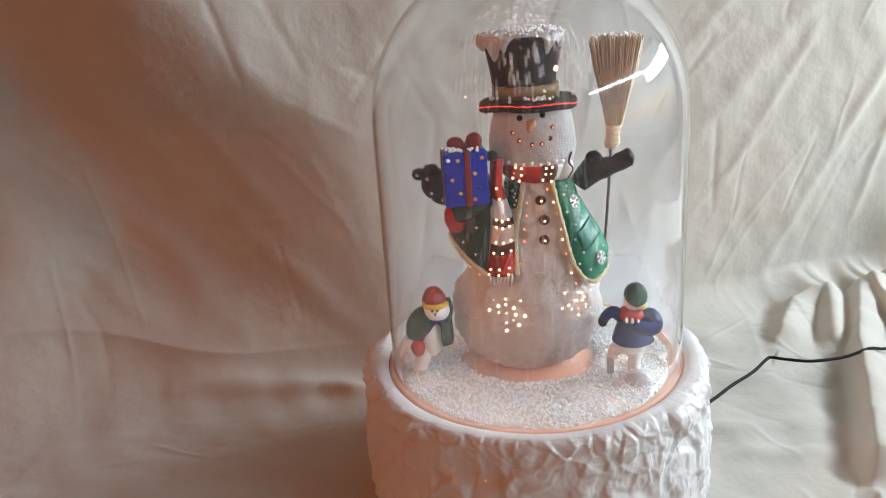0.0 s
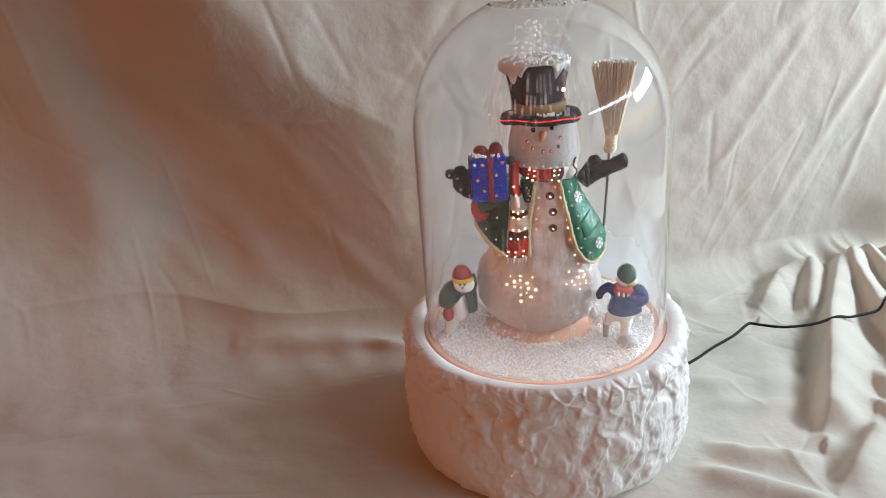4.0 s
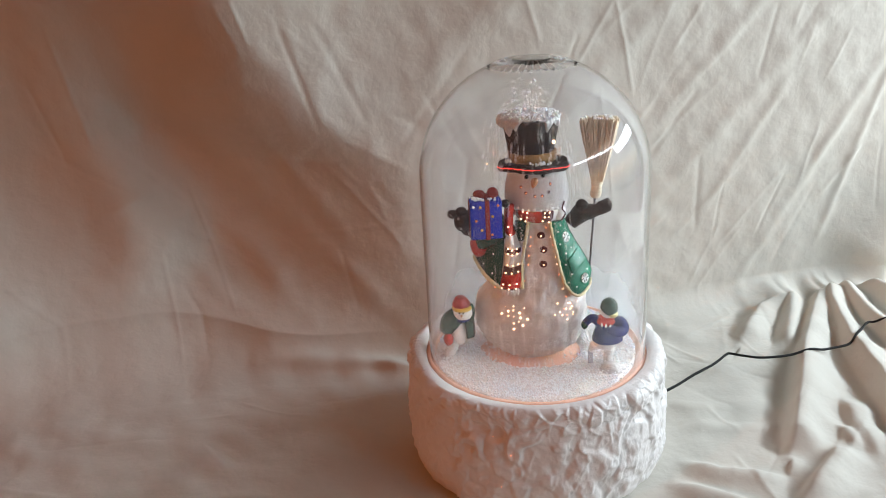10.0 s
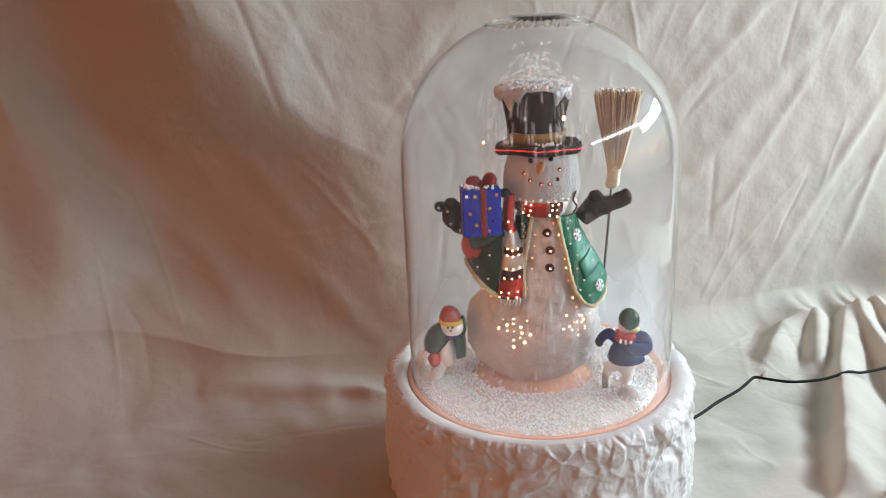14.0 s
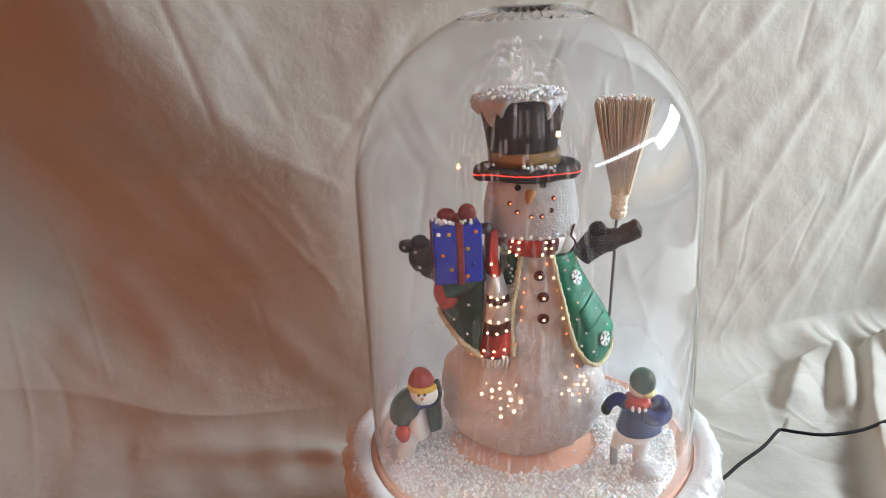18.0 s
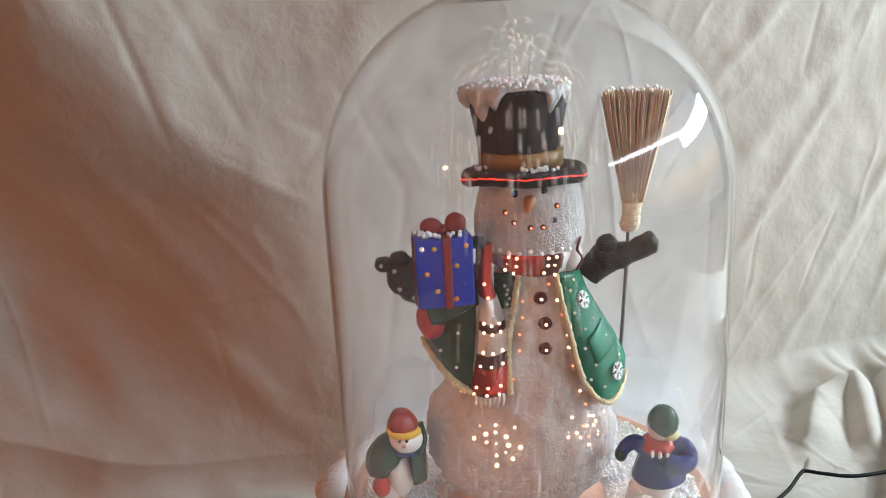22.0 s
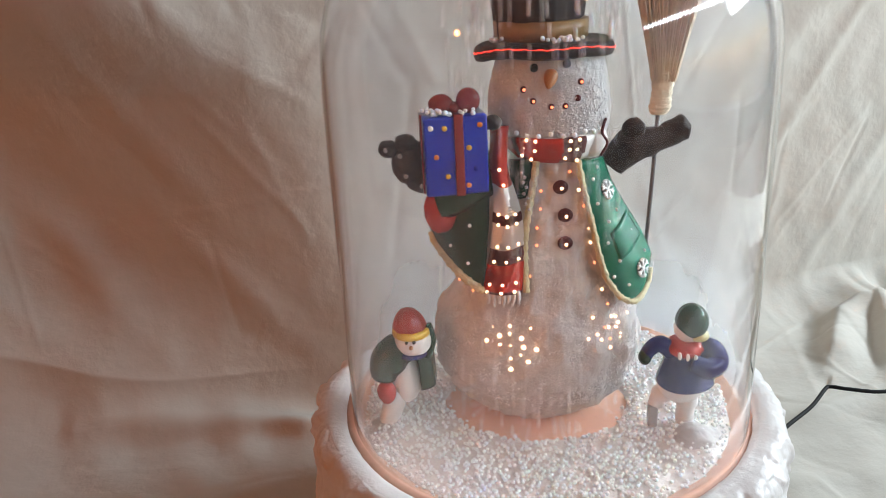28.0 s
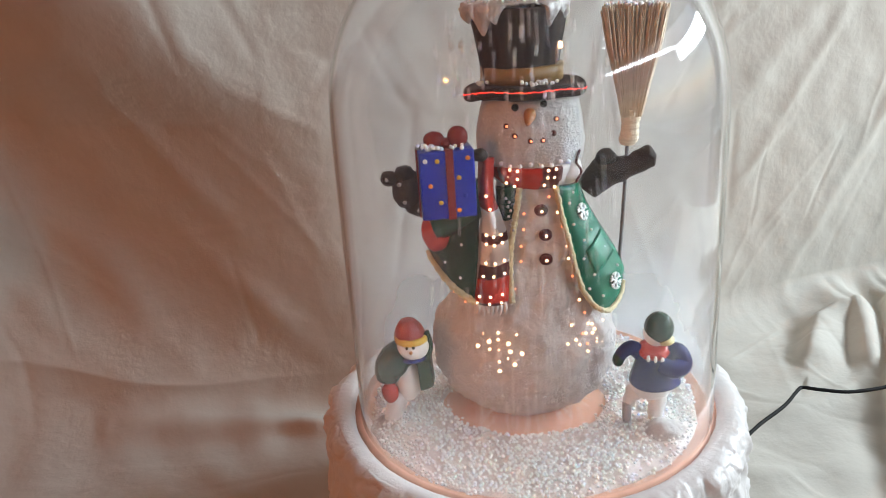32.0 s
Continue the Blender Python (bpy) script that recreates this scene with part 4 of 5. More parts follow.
tail = part("scarf_end", slab(scarf_at, 14, 96, 0.0035, scarf_band), [REDPAINT, SNOWSMOOTH, MAROON], man, "hanging scarf end, red, white and dark striped")
for v, us in ((0.455, (0.2, 0.5, 0.8)), (0.53, (0.2, 0.5, 0.8)), (0.65, (0.2, 0.52, 0.82)), (0.725, (0.16, 0.5, 0.84)), (0.865, (0.14, 0.47, 0.82)), (0.965, (0.1, 0.46, 0.8)),
              (0.16, (0.55,)), (0.26, (0.62,))):
    for u in us:
        piece("light_tip", TIP, scarf_at(u, v) + Vector((0, -0.0005, 0)), tail)
for k in range(7):
    x = -0.0245 + 0.002 * k
    part("fringe", tube([(x, -0.026, 0.1545), (x + 0.0004, -0.0268, 0.152), (x + 0.0006 * math.sin(k), -0.0268, 0.1495 - 0.0012 * (k % 2))], [0.0007, 0.0008, 0.0004], 6), SNOWSMOOTH, tail)

# coat: right flap (green), left flap (dark), fur trim, collar
IN_R = [(0.0115, -0.0135, 0.2040), (0.0140, -0.0150, 0.1906), (0.0170, -0.0165, 0.1790), (0.0196, -0.0185, 0.1670), (0.0226, -0.0205, 0.1572), (0.0275, -0.0215, 0.1500)]
OUT_R = [(0.0225, -0.0015, 0.2020), (0.0262, -0.001, 0.1920), (0.0320, -0.001, 0.1815), (0.0385, -0.002, 0.1710), (0.0432, -0.003, 0.1610), (0.0415, -0.0065, 0.1500)]


def flap_r(u, v):
    a, b = along(IN_R, v), along(OUT_R, v)
    p = a.lerp(b, u)
    p.y -= 0.0060 * math.sin(math.pi * min(1.0, u * 0.95)) * (0.6 + 0.4 * v)
    p.z -= 0.0030 * math.sin(math.pi * u) * smooth((v - 0.75) / 0.25)
    p.y += 0.0004 * noise.noise(p * 180)
    return p


coat = part("coat", slab(flap_r, 18, 36, 0.0040), GREEN, man, "glossy green coat with white dots")


def edge_tube(fn, pts, r, seg=10):
    ps = [fn(*p) for p in pts]
    return tube([p + Vector((0, -0.0006, 0)) for p in ps], [r * (1 + 0.22 * math.sin(i * 2.3) + 0.12 * math.sin(i * 5.1)) for i in range(len(ps))], seg)


part("fur_trim", edge_tube(flap_r, [(0.0, k / 40) for k in range(41)] + [(k / 26, 1.0) for k in range(1, 27)] + [(1.0, 1 - k / 20) for k in range(1, 3)], 0.0012), TRIM, coat, "cream fur edge of the coat")
DOTW = dot_mesh("coat_dot", 0.00075, WHITEPAINT, 0.5)
for u, v in ((0.62, 0.05), (0.38, 0.12), (0.3, 0.28), (0.72, 0.38), (0.42, 0.42), (0.25, 0.55), (0.8, 0.55), (0.35, 0.7), (0.88, 0.74), (0.4, 0.88), (0.62, 0.62), (0.15, 0.8)):
    piece("coat_dot", DOTW, flap_r(u, v) + Vector((0, -0.0002, 0)), coat)


def star_mesh(r):
    bm = bmesh.new()
    for k in range(6):
        a = math.pi * k / 3
        m = Matrix.Rotation(a, 4, "Y") @ Matrix.Translation((0, 0, r * 0.5)) @ Matrix.Diagonal((r * 0.13, r * 0.2, r, 1))
        bmesh.ops.create_cube(bm, size=1, matrix=m)
        for s in (-1, 1):
            m = Matrix.Rotation(a, 4, "Y") @ Matrix.Translation((s * r * 0.2, 0, r * 0.78)) @ Matrix.Rotation(s * 0.8, 4, "Y") @ Matrix.Diagonal((r * 0.11, r * 0.18, r * 0.42, 1))
            bmesh.ops.create_cube(bm, size=1, matrix=m)
    return bm


STAR = mesh_from("snowflake", star_mesh(0.0040), WHITEPAINT, False)
# black disc that puts the snowflake's outline and shadow into colour
SHADEDISC = dot_mesh("snowflake_shade", 0.0030, EYE, 0.22, 16)
for u, v in ((0.66, 0.22), (0.70, 0.82)):
    p = flap_r(u, v)
    out = (flap_r(u + 0.05, v) - flap_r(u - 0.05, v)).cross(flap_r(u, v + 0.05) - flap_r(u, v - 0.05)).normalized()
    out = out if out.y < 0 else -out
    for o in (piece("snowflake_shade", SHADEDISC, p + out * 0.0004, coat, "black disc for the snowflake's dark outline and shadow"), piece("snowflake", STAR, p + out * 0.0013, coat, "white painted snowflake")):
        o.rotation_euler = out.to_track_quat("-Y", "Z").to_euler()
part("pocket", slab(lambda u, v: flap_r(0.35 + 0.6 * u, 0.5 + 0.2 * v - 0.08 * u) + Vector((0, -0.0009 * math.sin(math.pi * u) - 0.0004, 0)), 8, 8, 0.0008), GREEN, coat, "green coat pocket")

IN_L = [(-0.0230, -0.0120, 0.1930), (-0.0235, -0.0170, 0.1800), (-0.0250, -0.0200, 0.1650), (-0.0262, -0.0210, 0.1540)]
OUT_L = [(-0.0390, -0.0060, 0.1930), (-0.0450, -0.0040, 0.1830), (-0.0490, -0.0030, 0.1740), (-0.0465, -0.0045, 0.1680)]


def flap_l(u, v):
    p = along(IN_L, v).lerp(along(OUT_L, v), u)
    p.y -= 0.0075 * math.sin(math.pi * min(1, u * 0.9 + 0.1))
    return p


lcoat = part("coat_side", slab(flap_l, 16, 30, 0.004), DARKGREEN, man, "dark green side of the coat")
part("fur_trim", edge_tube(flap_l, [(k / 30, 1.0) for k in range(31)] + [(1.0, 1 - k / 12) for k in range(1, 4)], 0.0016), TRIM, lcoat, "cream fur edge of the coat")
for u, v in ((0.35, 0.35), (0.6, 0.65), (0.3, 0.75), (0.75, 0.4)):
    piece("coat_dot", DOTW, flap_l(u, v) + Vector((0, -0.0002, 0)), lcoat)
TRIM_L = spline([(-0.0045, -0.0135, 0.2040), (-0.0066, -0.0160, 0.1912), (-0.0088, -0.0180, 0.1796), (-0.0098, -0.0200, 0.1677), (-0.0092, -0.0238, 0.1530)], 10)
part("fur_trim", tube(TRIM_L, [0.0014 * (1 + 0.2 * math.sin(i * 2.1)) for i in range(len(TRIM_L))], 10), TRIM, man, "cream fur edge of the coat")
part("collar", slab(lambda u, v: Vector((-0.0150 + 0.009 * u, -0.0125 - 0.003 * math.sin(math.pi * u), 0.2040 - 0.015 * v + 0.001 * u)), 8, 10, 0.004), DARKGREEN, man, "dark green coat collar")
part("sleeve", ball((-0.0425, -0.012, 0.1850), (0.0070, 0.0080, 0.0095), 20, 14, 0.15, 90), REDPAINT, man, "red cuff below the gift")
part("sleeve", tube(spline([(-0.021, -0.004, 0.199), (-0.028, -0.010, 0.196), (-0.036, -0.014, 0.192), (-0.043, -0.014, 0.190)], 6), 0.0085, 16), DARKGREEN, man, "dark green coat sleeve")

PEARL = dot_mesh("pearl_bead", 0.0007, STONE, 1.0)
for x, y, z in ((-0.0105, -0.0172, 0.2005), (-0.0092, -0.0176, 0.1988), (-0.0098, -0.0178, 0.1968), (-0.0086, -0.0182, 0.1950), (-0.0096, -0.0186, 0.1925),
                (-0.0083, -0.0186, 0.1908), (-0.0090, -0.0190, 0.1885), (-0.0078, -0.0190, 0.1862)):
    piece("pearl_bead", PEARL, (x, y, z), man)
part("scarf_line", tube(spline([(0.0222, -0.0100, 0.2192), (0.0206, -0.0120, 0.2142), (0.0228, -0.0105, 0.2098), (0.0202, -0.0125, 0.2052)], 6), 0.0006, 8), MAROON, man, "dark wavy edge of the white scarf")
part("scarf_fold", ball((0.0180, -0.0075, 0.2102), (0.0052, 0.0060, 0.0064), 22, 14, 0.12, 100), SNOWSMOOTH, man, "white fold of the scarf")

# mittens


def mitten_l():
    bm = ball((-0.0535, -0.016, 0.2060), (0.0070, 0.0075, 0.0088), 24, 16, 0.18, 120)
    for c, r in (((-0.0612, -0.018, 0.2118), (0.0042, 0.0040, 0.0034)), ((-0.0545, -0.018, 0.2135), (0.0045, 0.0045, 0.0040)), ((-0.0495, -0.014, 0.1985), (0.0065, 0.0065, 0.0055))):
        o = ball(c, r, 18, 12, 0.12, 140)
        me = bpy.data.meshes.new("tmp")
        o.to_mesh(me)
        o.free()
        bm.from_mesh(me)
        bpy.data.meshes.remove(me)
    return bm


glove = part("mitten", mitten_l(), MITT, man, "dark brown mitten under the gift")
MDOT = dot_mesh("mitten_dot", 0.0010, STONE, 0.5)
for x, y, z in ((-0.0563, -0.0232, 0.2102), (-0.0618, -0.0216, 0.2122), (-0.0545, -0.0232, 0.2022), (-0.0490, -0.0202, 0.1972)):
    piece("mitten_dot", MDOT, (x, y, z), glove, "pale grey dot")


def mitten_r():
    arm = spline([(0.0265, 0.004, 0.1960), (0.031, 0.005, 0.2015), (0.0355, 0.0055, 0.2045), (0.042, 0.006, 0.2058), (0.049, 0.006, 0.2080), (0.0545, 0.006, 0.2108), (0.0572, 0.006, 0.2118)], 5)
    rad = [0.0050 + 0.0022 * math.sin(math.pi * min(1, i / 18)) * (1 if i < 18 else 0) for i in range(len(arm))]
    rad = [r if i < 26 else r * (1 - 0.45 * ((i - 26) / 5)) for i, r in enumerate(rad)]
    bm = tube(arm, rad, 22)
    for v in bm.verts:
        v.co += 0.0007 * noise.noise_vector(v.co * 220) + 0.0005 * noise.noise_vector(v.co * 500)
    o = ball((0.0350, 0.0035, 0.2118), (0.0048, 0.0044, 0.0042), 18, 12, 0.15, 130)
    me = bpy.data.meshes.new("tmp")
    o.to_mesh(me)
    o.free()
    bm.from_mesh(me)
    bpy.data.meshes.remove(me)
    return bm


part("mitten", mitten_r(), MITT, man, "dark brown mitten that holds the broom")

# gift box
GX, GZ, GY = -0.0358, 0.2115, -0.024
part("cuff_end", ball((-0.0212, -0.0215, 0.2215), (0.0036, 0.0040, 0.0028), 18, 12, 0.2, 120), MITT, man, "dark blue knot beside the gift")
gift = part("gift_box", box((GX, GY, GZ), (0.0235, 0.0155, 0.0295), 0.0009, 13), BLUE, man, "royal blue gift box with coloured dots")


def on_gift(dx, dz, lift=0.0):
    p = Matrix.Rotation(radians(13), 3, "Z") @ Vector((dx, -0.0078 - lift, 0))
    return Vector((GX + p.x, GY + p.y, GZ + dz))


part("ribbon", box(on_gift(0.001, 0.0, 0.0002), (0.0034, 0.0008, 0.030), 0.0003, 13), RIBBON, gift, "maroon ribbon")
part("ribbon", box((GX + 0.001, GY, GZ + 0.0151), (0.0034, 0.016, 0.0008), 0.0003, 13), RIBBON, gift, "maroon ribbon")
part("ribbon", box(Vector((GX, GY, GZ)) + Matrix.Rotation(radians(13), 3, "Z") @ Vector((-0.0119, 0, 0)), (0.0008, 0.0034, 0.030), 0.0003, 13), RIBBON, gift, "maroon ribbon")
for dx, dz, rx, rz in ((-0.0048, 0.0185, 0.0046, 0.0036), (0.0052, 0.0195, 0.0044, 0.0046), (0.0, 0.0172, 0.0022, 0.002)):
    part("bow", ball((GX + dx + 0.001, GY - 0.002, GZ + dz), (rx, 0.0032, rz), 20, 14), RIBBON, gift, "glossy maroon bow loop")
for dx, dz, m in ((-0.0092, 0.0112, WHITEPAINT), (-0.0042, 0.0108, YELLOW), (0.0088, 0.0112, ORANGE), (-0.0076, 0.0004, ORANGE), (0.0046, 0.0030, YELLOW),
                  (-0.0036, -0.0072, YELLOW), (0.0040, -0.0112, ORANGE), (0.007, -0.005, BLUE)):
    part("gift_dot", ball(on_gift(dx, dz, 0.0001), (0.00105, 0.0005, 0.00105), 12, 8), m, gift)

# broom: bristles, twine, handle


def bristles():
    bm = bmesh.new()
    rnd = random.Random(5)
    base = Vector((0.0465, 0.007, 0.2315))
    for k in range(420):
        a, q = rnd.uniform(-1, 1), rnd.uniform(-1, 1)
        x0, y0 = base.x + a * 0.0042, base.y + q * 0.0030
        z1 = 0.2775 + rnd.uniform(-0.0022, 0.0010) - 0.0006 * abs(a)
        x1, y1 = 0.0472 + a * 0.0136 + rnd.uniform(-0.0009, 0.0009), base.y + q * 0.0075
        pts = [Vector((x0, y0, base.z - 0.002)), Vector((x0 + (x1 - x0) * 0.32, y0 + (y1 - y0) * 0.32, 0.244)), Vector((x0 + (x1 - x0) * 0.74, y0 + (y1 - y0) * 0.74, 0.262)), Vector((x1, y1, z1))]
        rr = rnd.uniform(0.00040, 0.00075)
        rings = [[bm.verts.new(p + rr * Vector((math.cos(c), math.sin(c), 0))) for c in (0.5, 2.6, 4.7)] for p in pts]
        for r0, r1 in zip(rings, rings[1:]):
            for i in range(3):
                bm.faces.new((r0[i], r0[(i + 1) % 3], r1[(i + 1) % 3], r1[i]))
        bm.faces.new(rings[-1])
    return bm


broom = part("broom_handle", tube([(0.0450, 0.007, 0.218), (0.0438, 0.005, 0.195), (0.0420, 0.003, 0.166), (0.0412, 0.002, 0.155)], 0.0009, 10), WIRE, man, "thin grey broom handle")
part("bristles", bristles(), STRAW, broom, "straw broom head standing upwards", shade=False)
part("binding", lathe(spline([(0.2165, 0.0452, 0.007, 0.0030, 0.0028), (0.219, 0.0455, 0.007, 0.0044, 0.0036), (0.224, 0.046, 0.007, 0.0040, 0.0034), (0.230, 0.0464, 0.007, 0.0045, 0.0034),
                              (0.234, 0.0466, 0.007, 0.0050, 0.0038)], 6), 28, wob=lambda a, i, r: 0.0003 * math.sin(i * 2.1)), TWINE, broom, "pale twine round the broom")


# ---- the two small skaters ----
def mound(c, r, seed):
    """A rough heap of cast snow."""
    bm = ball(c, r, 40, 24)
    for v in bm.verts:
        v.co += 0.0010 * noise.noise_vector(v.co * 140 + Vector((seed, 0, 0))) + 0.0006 * noise.noise_vector(v.co * 420)
        v.co.z = max(v.co.z, PLATE - 0.0005)
    return bm


def small_left():
    t = thing("small_snowman", (-0.0665, -0.023, PLATE), "small white snowman in green jacket and red cap", "figurine", "small snowmen under the dome")
    y = -0.024
    part("leg", tube(spline([(-0.0690, y, 0.0880), (-0.0690, y, 0.0935), (-0.0665, y, 0.1010), (-0.0625, y, 0.1100)], 5), [0.0030, 0.0036, 0.0040, 0.0042, 0.0044] + [0.005] * 11, 18), SNOWSMOOTH, t)
    part("body", ball((-0.0595, y + 0.001, 0.1145), (0.0072, 0.0075, 0.0118), 26, 18, 0.04), SNOWSMOOTH, t, "white snowman body")
    part("jacket", tube(spline([(-0.0560, y, 0.1300), (-0.0625, y - 0.001, 0.1285), (-0.0680, y - 0.002, 0.1225), (-0.0690, y - 0.003, 0.1160)], 6), [0.0052 + 0.0032 * math.sin(math.pi * i / 18) for i in range(19)], 18), DARKGREEN, t, "glossy dark green jacket arm")
    part("jacket", slab(lambda u, v: Vector((-0.0528 + 0.0062 * u + 0.001 * v, y - 0.0068 + 0.004 * u * u, 0.1290 - 0.0165 * v)), 8, 14, 0.008), DARKGREEN, t, "dark green jacket front")
    part("back", ball((-0.0605, y + 0.0045, 0.1225), (0.0090, 0.0060, 0.0095), 22, 14), DARKGREEN, t, "dark green jacket back")
    part("mitten", ball((-0.0682, y - 0.0055, 0.1108), (0.0044, 0.0038, 0.0054), 18, 12, 0.12), REDPAINT, t, "red mitten")
    part("head", ball((-0.0545, y - 0.003, 0.1348), (0.0084, 0.0074, 0.0072), 26, 18), SNOWSMOOTH, t, "smiling white head")
    part("cap", lathe(spline([(0.1385, -0.0555, y - 0.002, 0.0078, 0.0072), (0.142, -0.0560, y - 0.002, 0.0074, 0.0068), (0.1455, -0.0562, y - 0.002, 0.0058, 0.0054), (0.1478, -0.0565, y - 0.002, 0.0036, 0.0034), (0.1482, -0.0565, y - 0.002, 0.0010, 0.0010)], 5), 28,
                                wob=lambda a, i, r: 0.00025 * math.sin(8 * a)), CAPRED, t, "red knitted cap")
    part("cap_band", lathe(spline([(0.1370, -0.0552, y - 0.0024, 0.0076, 0.0070), (0.1378, -0.0552, y - 0.0024, 0.0086, 0.0080), (0.1398, -0.0555, y - 0.0022, 0.0085, 0.0079), (0.1404, -0.0555, y - 0.002, 0.0074, 0.0070)], 4), 28), YELLOW, t, "yellow cap band")
    part("ear_flap", tube(spline([(-0.0480, y - 0.001, 0.1410), (-0.0462, y - 0.002, 0.1350), (-0.0470, y - 0.003, 0.1300), (-0.0490, y - 0.004, 0.1270)], 5), [0.0020] * 8 + [0.0018] * 8, 12), DARKGREEN, t, "dark hand at the cap")
    part("scarf", lathe(spline([(0.1272, -0.0555, y - 0.002, 0.0062, 0.0058), (0.1285, -0.0552, y - 0.0024, 0.0074, 0.0070), (0.1300, -0.0550, y - 0.0024, 0.0070, 0.0066)], 4), 24), NAVY, t, "dark blue scarf")
    for x, z in ((-0.0566, 0.1368), (-0.0532, 0.1370)):
        part("eye", ball((x, y - 0.0100, z), 0.0008, 10, 8), EYE, t)
    part("nose", ball((-0.0546, y - 0.0106, 0.1348), (0.0009, 0.0013, 0.0009), 12, 8), CARROT, t, "brown nose")
    part("skate", box((-0.0690, y - 0.001, 0.0882), (0.0062, 0.0044, 0.0014), 0.0004), SKATE, t, "grey skate")
    part("base", mound((-0.0690, y - 0.004, 0.0890), (0.0120, 0.0100, 0.0058), 3), SNOW, t, "lump of cast snow under the skate")
    t.scale = (0.9, 0.95, 0.98)


def small_right():
    t = thing("small_snowman", (0.0545, -0.024, PLATE), "small white snowman in blue jacket, skating", "figurine", "small snowmen under the dome")
    y = -0.024
    part("leg", tube(spline([(0.0560, y, 0.0880), (0.0560, y, 0.0950), (0.0565, y, 0.1020), (0.0560, y, 0.1100)], 5), [0.0038] * 5 + [0.0042] * 5 + [0.0052] * 6, 18), SNOWSMOOTH, t)
    part("leg", tube(spline([(0.0425, y, 0.1010), (0.0440, y, 0.1055), (0.0490, y, 0.1085), (0.0535, y, 0.1110)], 5), [0.0034] * 5 + [0.0044] * 5 + [0.0052] * 6, 18), SNOWSMOOTH, t)
    part("body", ball((0.0535, y, 0.1115), (0.0108, 0.0085, 0.0085), 26, 18, 0.04), SNOWSMOOTH, t, "white snowman body")
    part("jacket", lathe(spline([(0.1112, 0.0550, y, 0.0100, 0.0080), (0.1120, 0.0550, y, 0.0130, 0.0104), (0.1160, 0.0543, y, 0.0116, 0.0094), (0.1215, 0.0535, y, 0.0090, 0.0075), (0.1265, 0.0535, y, 0.0074, 0.0066), (0.1300, 0.0535, y, 0.0050, 0.0048)], 5), 36,
                                   wob=lambda a, i, r: 0.0005 * math.sin(3 * a + 1)), NAVY, t, "glossy blue jacket")
    part("sleeve", tube(spline([(0.0480, y - 0.001, 0.1270), (0.0430, y - 0.002, 0.1310), (0.0385, y - 0.003, 0.1295), (0.0355, y - 0.004, 0.1255)], 6), [0.0040 - 0.0012 * i / 18 for i in range(19)], 16), NAVY, t, "blue sleeve stretched out")
    part("mitten", ball((0.0360, y - 0.004, 0.1262), (0.0030, 0.0030, 0.0036), 16, 10), DARKGREEN, t, "dark green mitten")
    part("sleeve", tube(spline([(0.0590, y - 0.001, 0.1275), (0.0655, y - 0.002, 0.1285), (0.0680, y - 0.004, 0.1235), (0.0625, y - 0.0080, 0.1225), (0.0560, y - 0.0070, 0.1250)], 6), [0.0038 + 0.0010 * math.sin(math.pi * i / 24) for i in range(25)], 16), NAVY, t, "bent blue sleeve")
    part("head", ball((0.0550, y - 0.001, 0.1385), (0.0066, 0.0062, 0.0068), 24, 16), SNOWSMOOTH, t, "white head turned aside")
    part("cap", ball((0.0560, y - 0.0014, 0.1408), (0.0073, 0.0070, 0.0078), 26, 18, 0.03), DARKGREEN, t, "glossy dark green cap")
    part("cap_band", ball((0.0590, y - 0.002, 0.1352), (0.0048, 0.0056, 0.0024), 20, 12), PALEYELLOW, t, "yellow hair below the cap")
    part("scarf", lathe(spline([(0.1265, 0.0535, y - 0.001, 0.0060, 0.0058), (0.1285, 0.0535, y - 0.0015, 0.0082, 0.0076), (0.1312, 0.0535, y - 0.0015, 0.0076, 0.0072), (0.1325, 0.0535, y - 0.001, 0.0058, 0.0054)], 4), 28,
                                  wob=lambda a, i, r: 0.0006 * math.sin(9 * a + i)), REDPAINT, t, "red and white scarf")
    for k in range(3):
        part("scarf_stripe", ball((0.0500 + 0.0035 * k, y - 0.0090, 0.1288 - 0.0006 * k), (0.0009, 0.0008, 0.0018), 10, 8), WHITEPAINT, t)
    part("boot", box((0.0412, y - 0.001, 0.0965), (0.0044, 0.0052, 0.0105), 0.0012), SKATE, t, "grey boot kicked back")
    part("skate", box((0.0560, y - 0.001, 0.0882), (0.0070, 0.0046, 0.0014), 0.0004), SKATE, t, "grey skate")
    part("base", mound((0.0590, y - 0.012, 0.0890), (0.0120, 0.0095, 0.0085), 9), SNOW, t, "lump of cast snow under the skate")
    t.scale = (0.9, 0.92, 0.98)


small_left()
small_right()

# ---- loose snow: beads lying on the plate ----


def unit_ball():
    bm = bmesh.new()
    bmesh.ops.create_icosphere(bm, subdivisions=2, radius=1)
    bm.verts.ensure_lookup_table()
    v = np.array([tuple(x.co) for x in bm.verts])
    f = np.array([[x.index for x in q.verts] for q in bm.faces])
    bm.free()
    return v, f


def bead_mesh(name, places, radii):
    v, f = unit_ball()
    places, radii = np.asarray(places), np.asarray(radii)
    vv = (v[None] * radii[:, None, None] + places[:, None]).reshape(-1, 3)
    ff = (f[None] + (np.arange(len(places)) * len(v))[:, None, None]).reshape(-1, 3)
    me = bpy.data.meshes.new(name)
    me.from_pydata(vv.tolist(), [], ff.tolist())
    me.materials.append(BEAD)
    me.polygons.foreach_set("use_smooth", [True] * len(me.polygons))
    return me


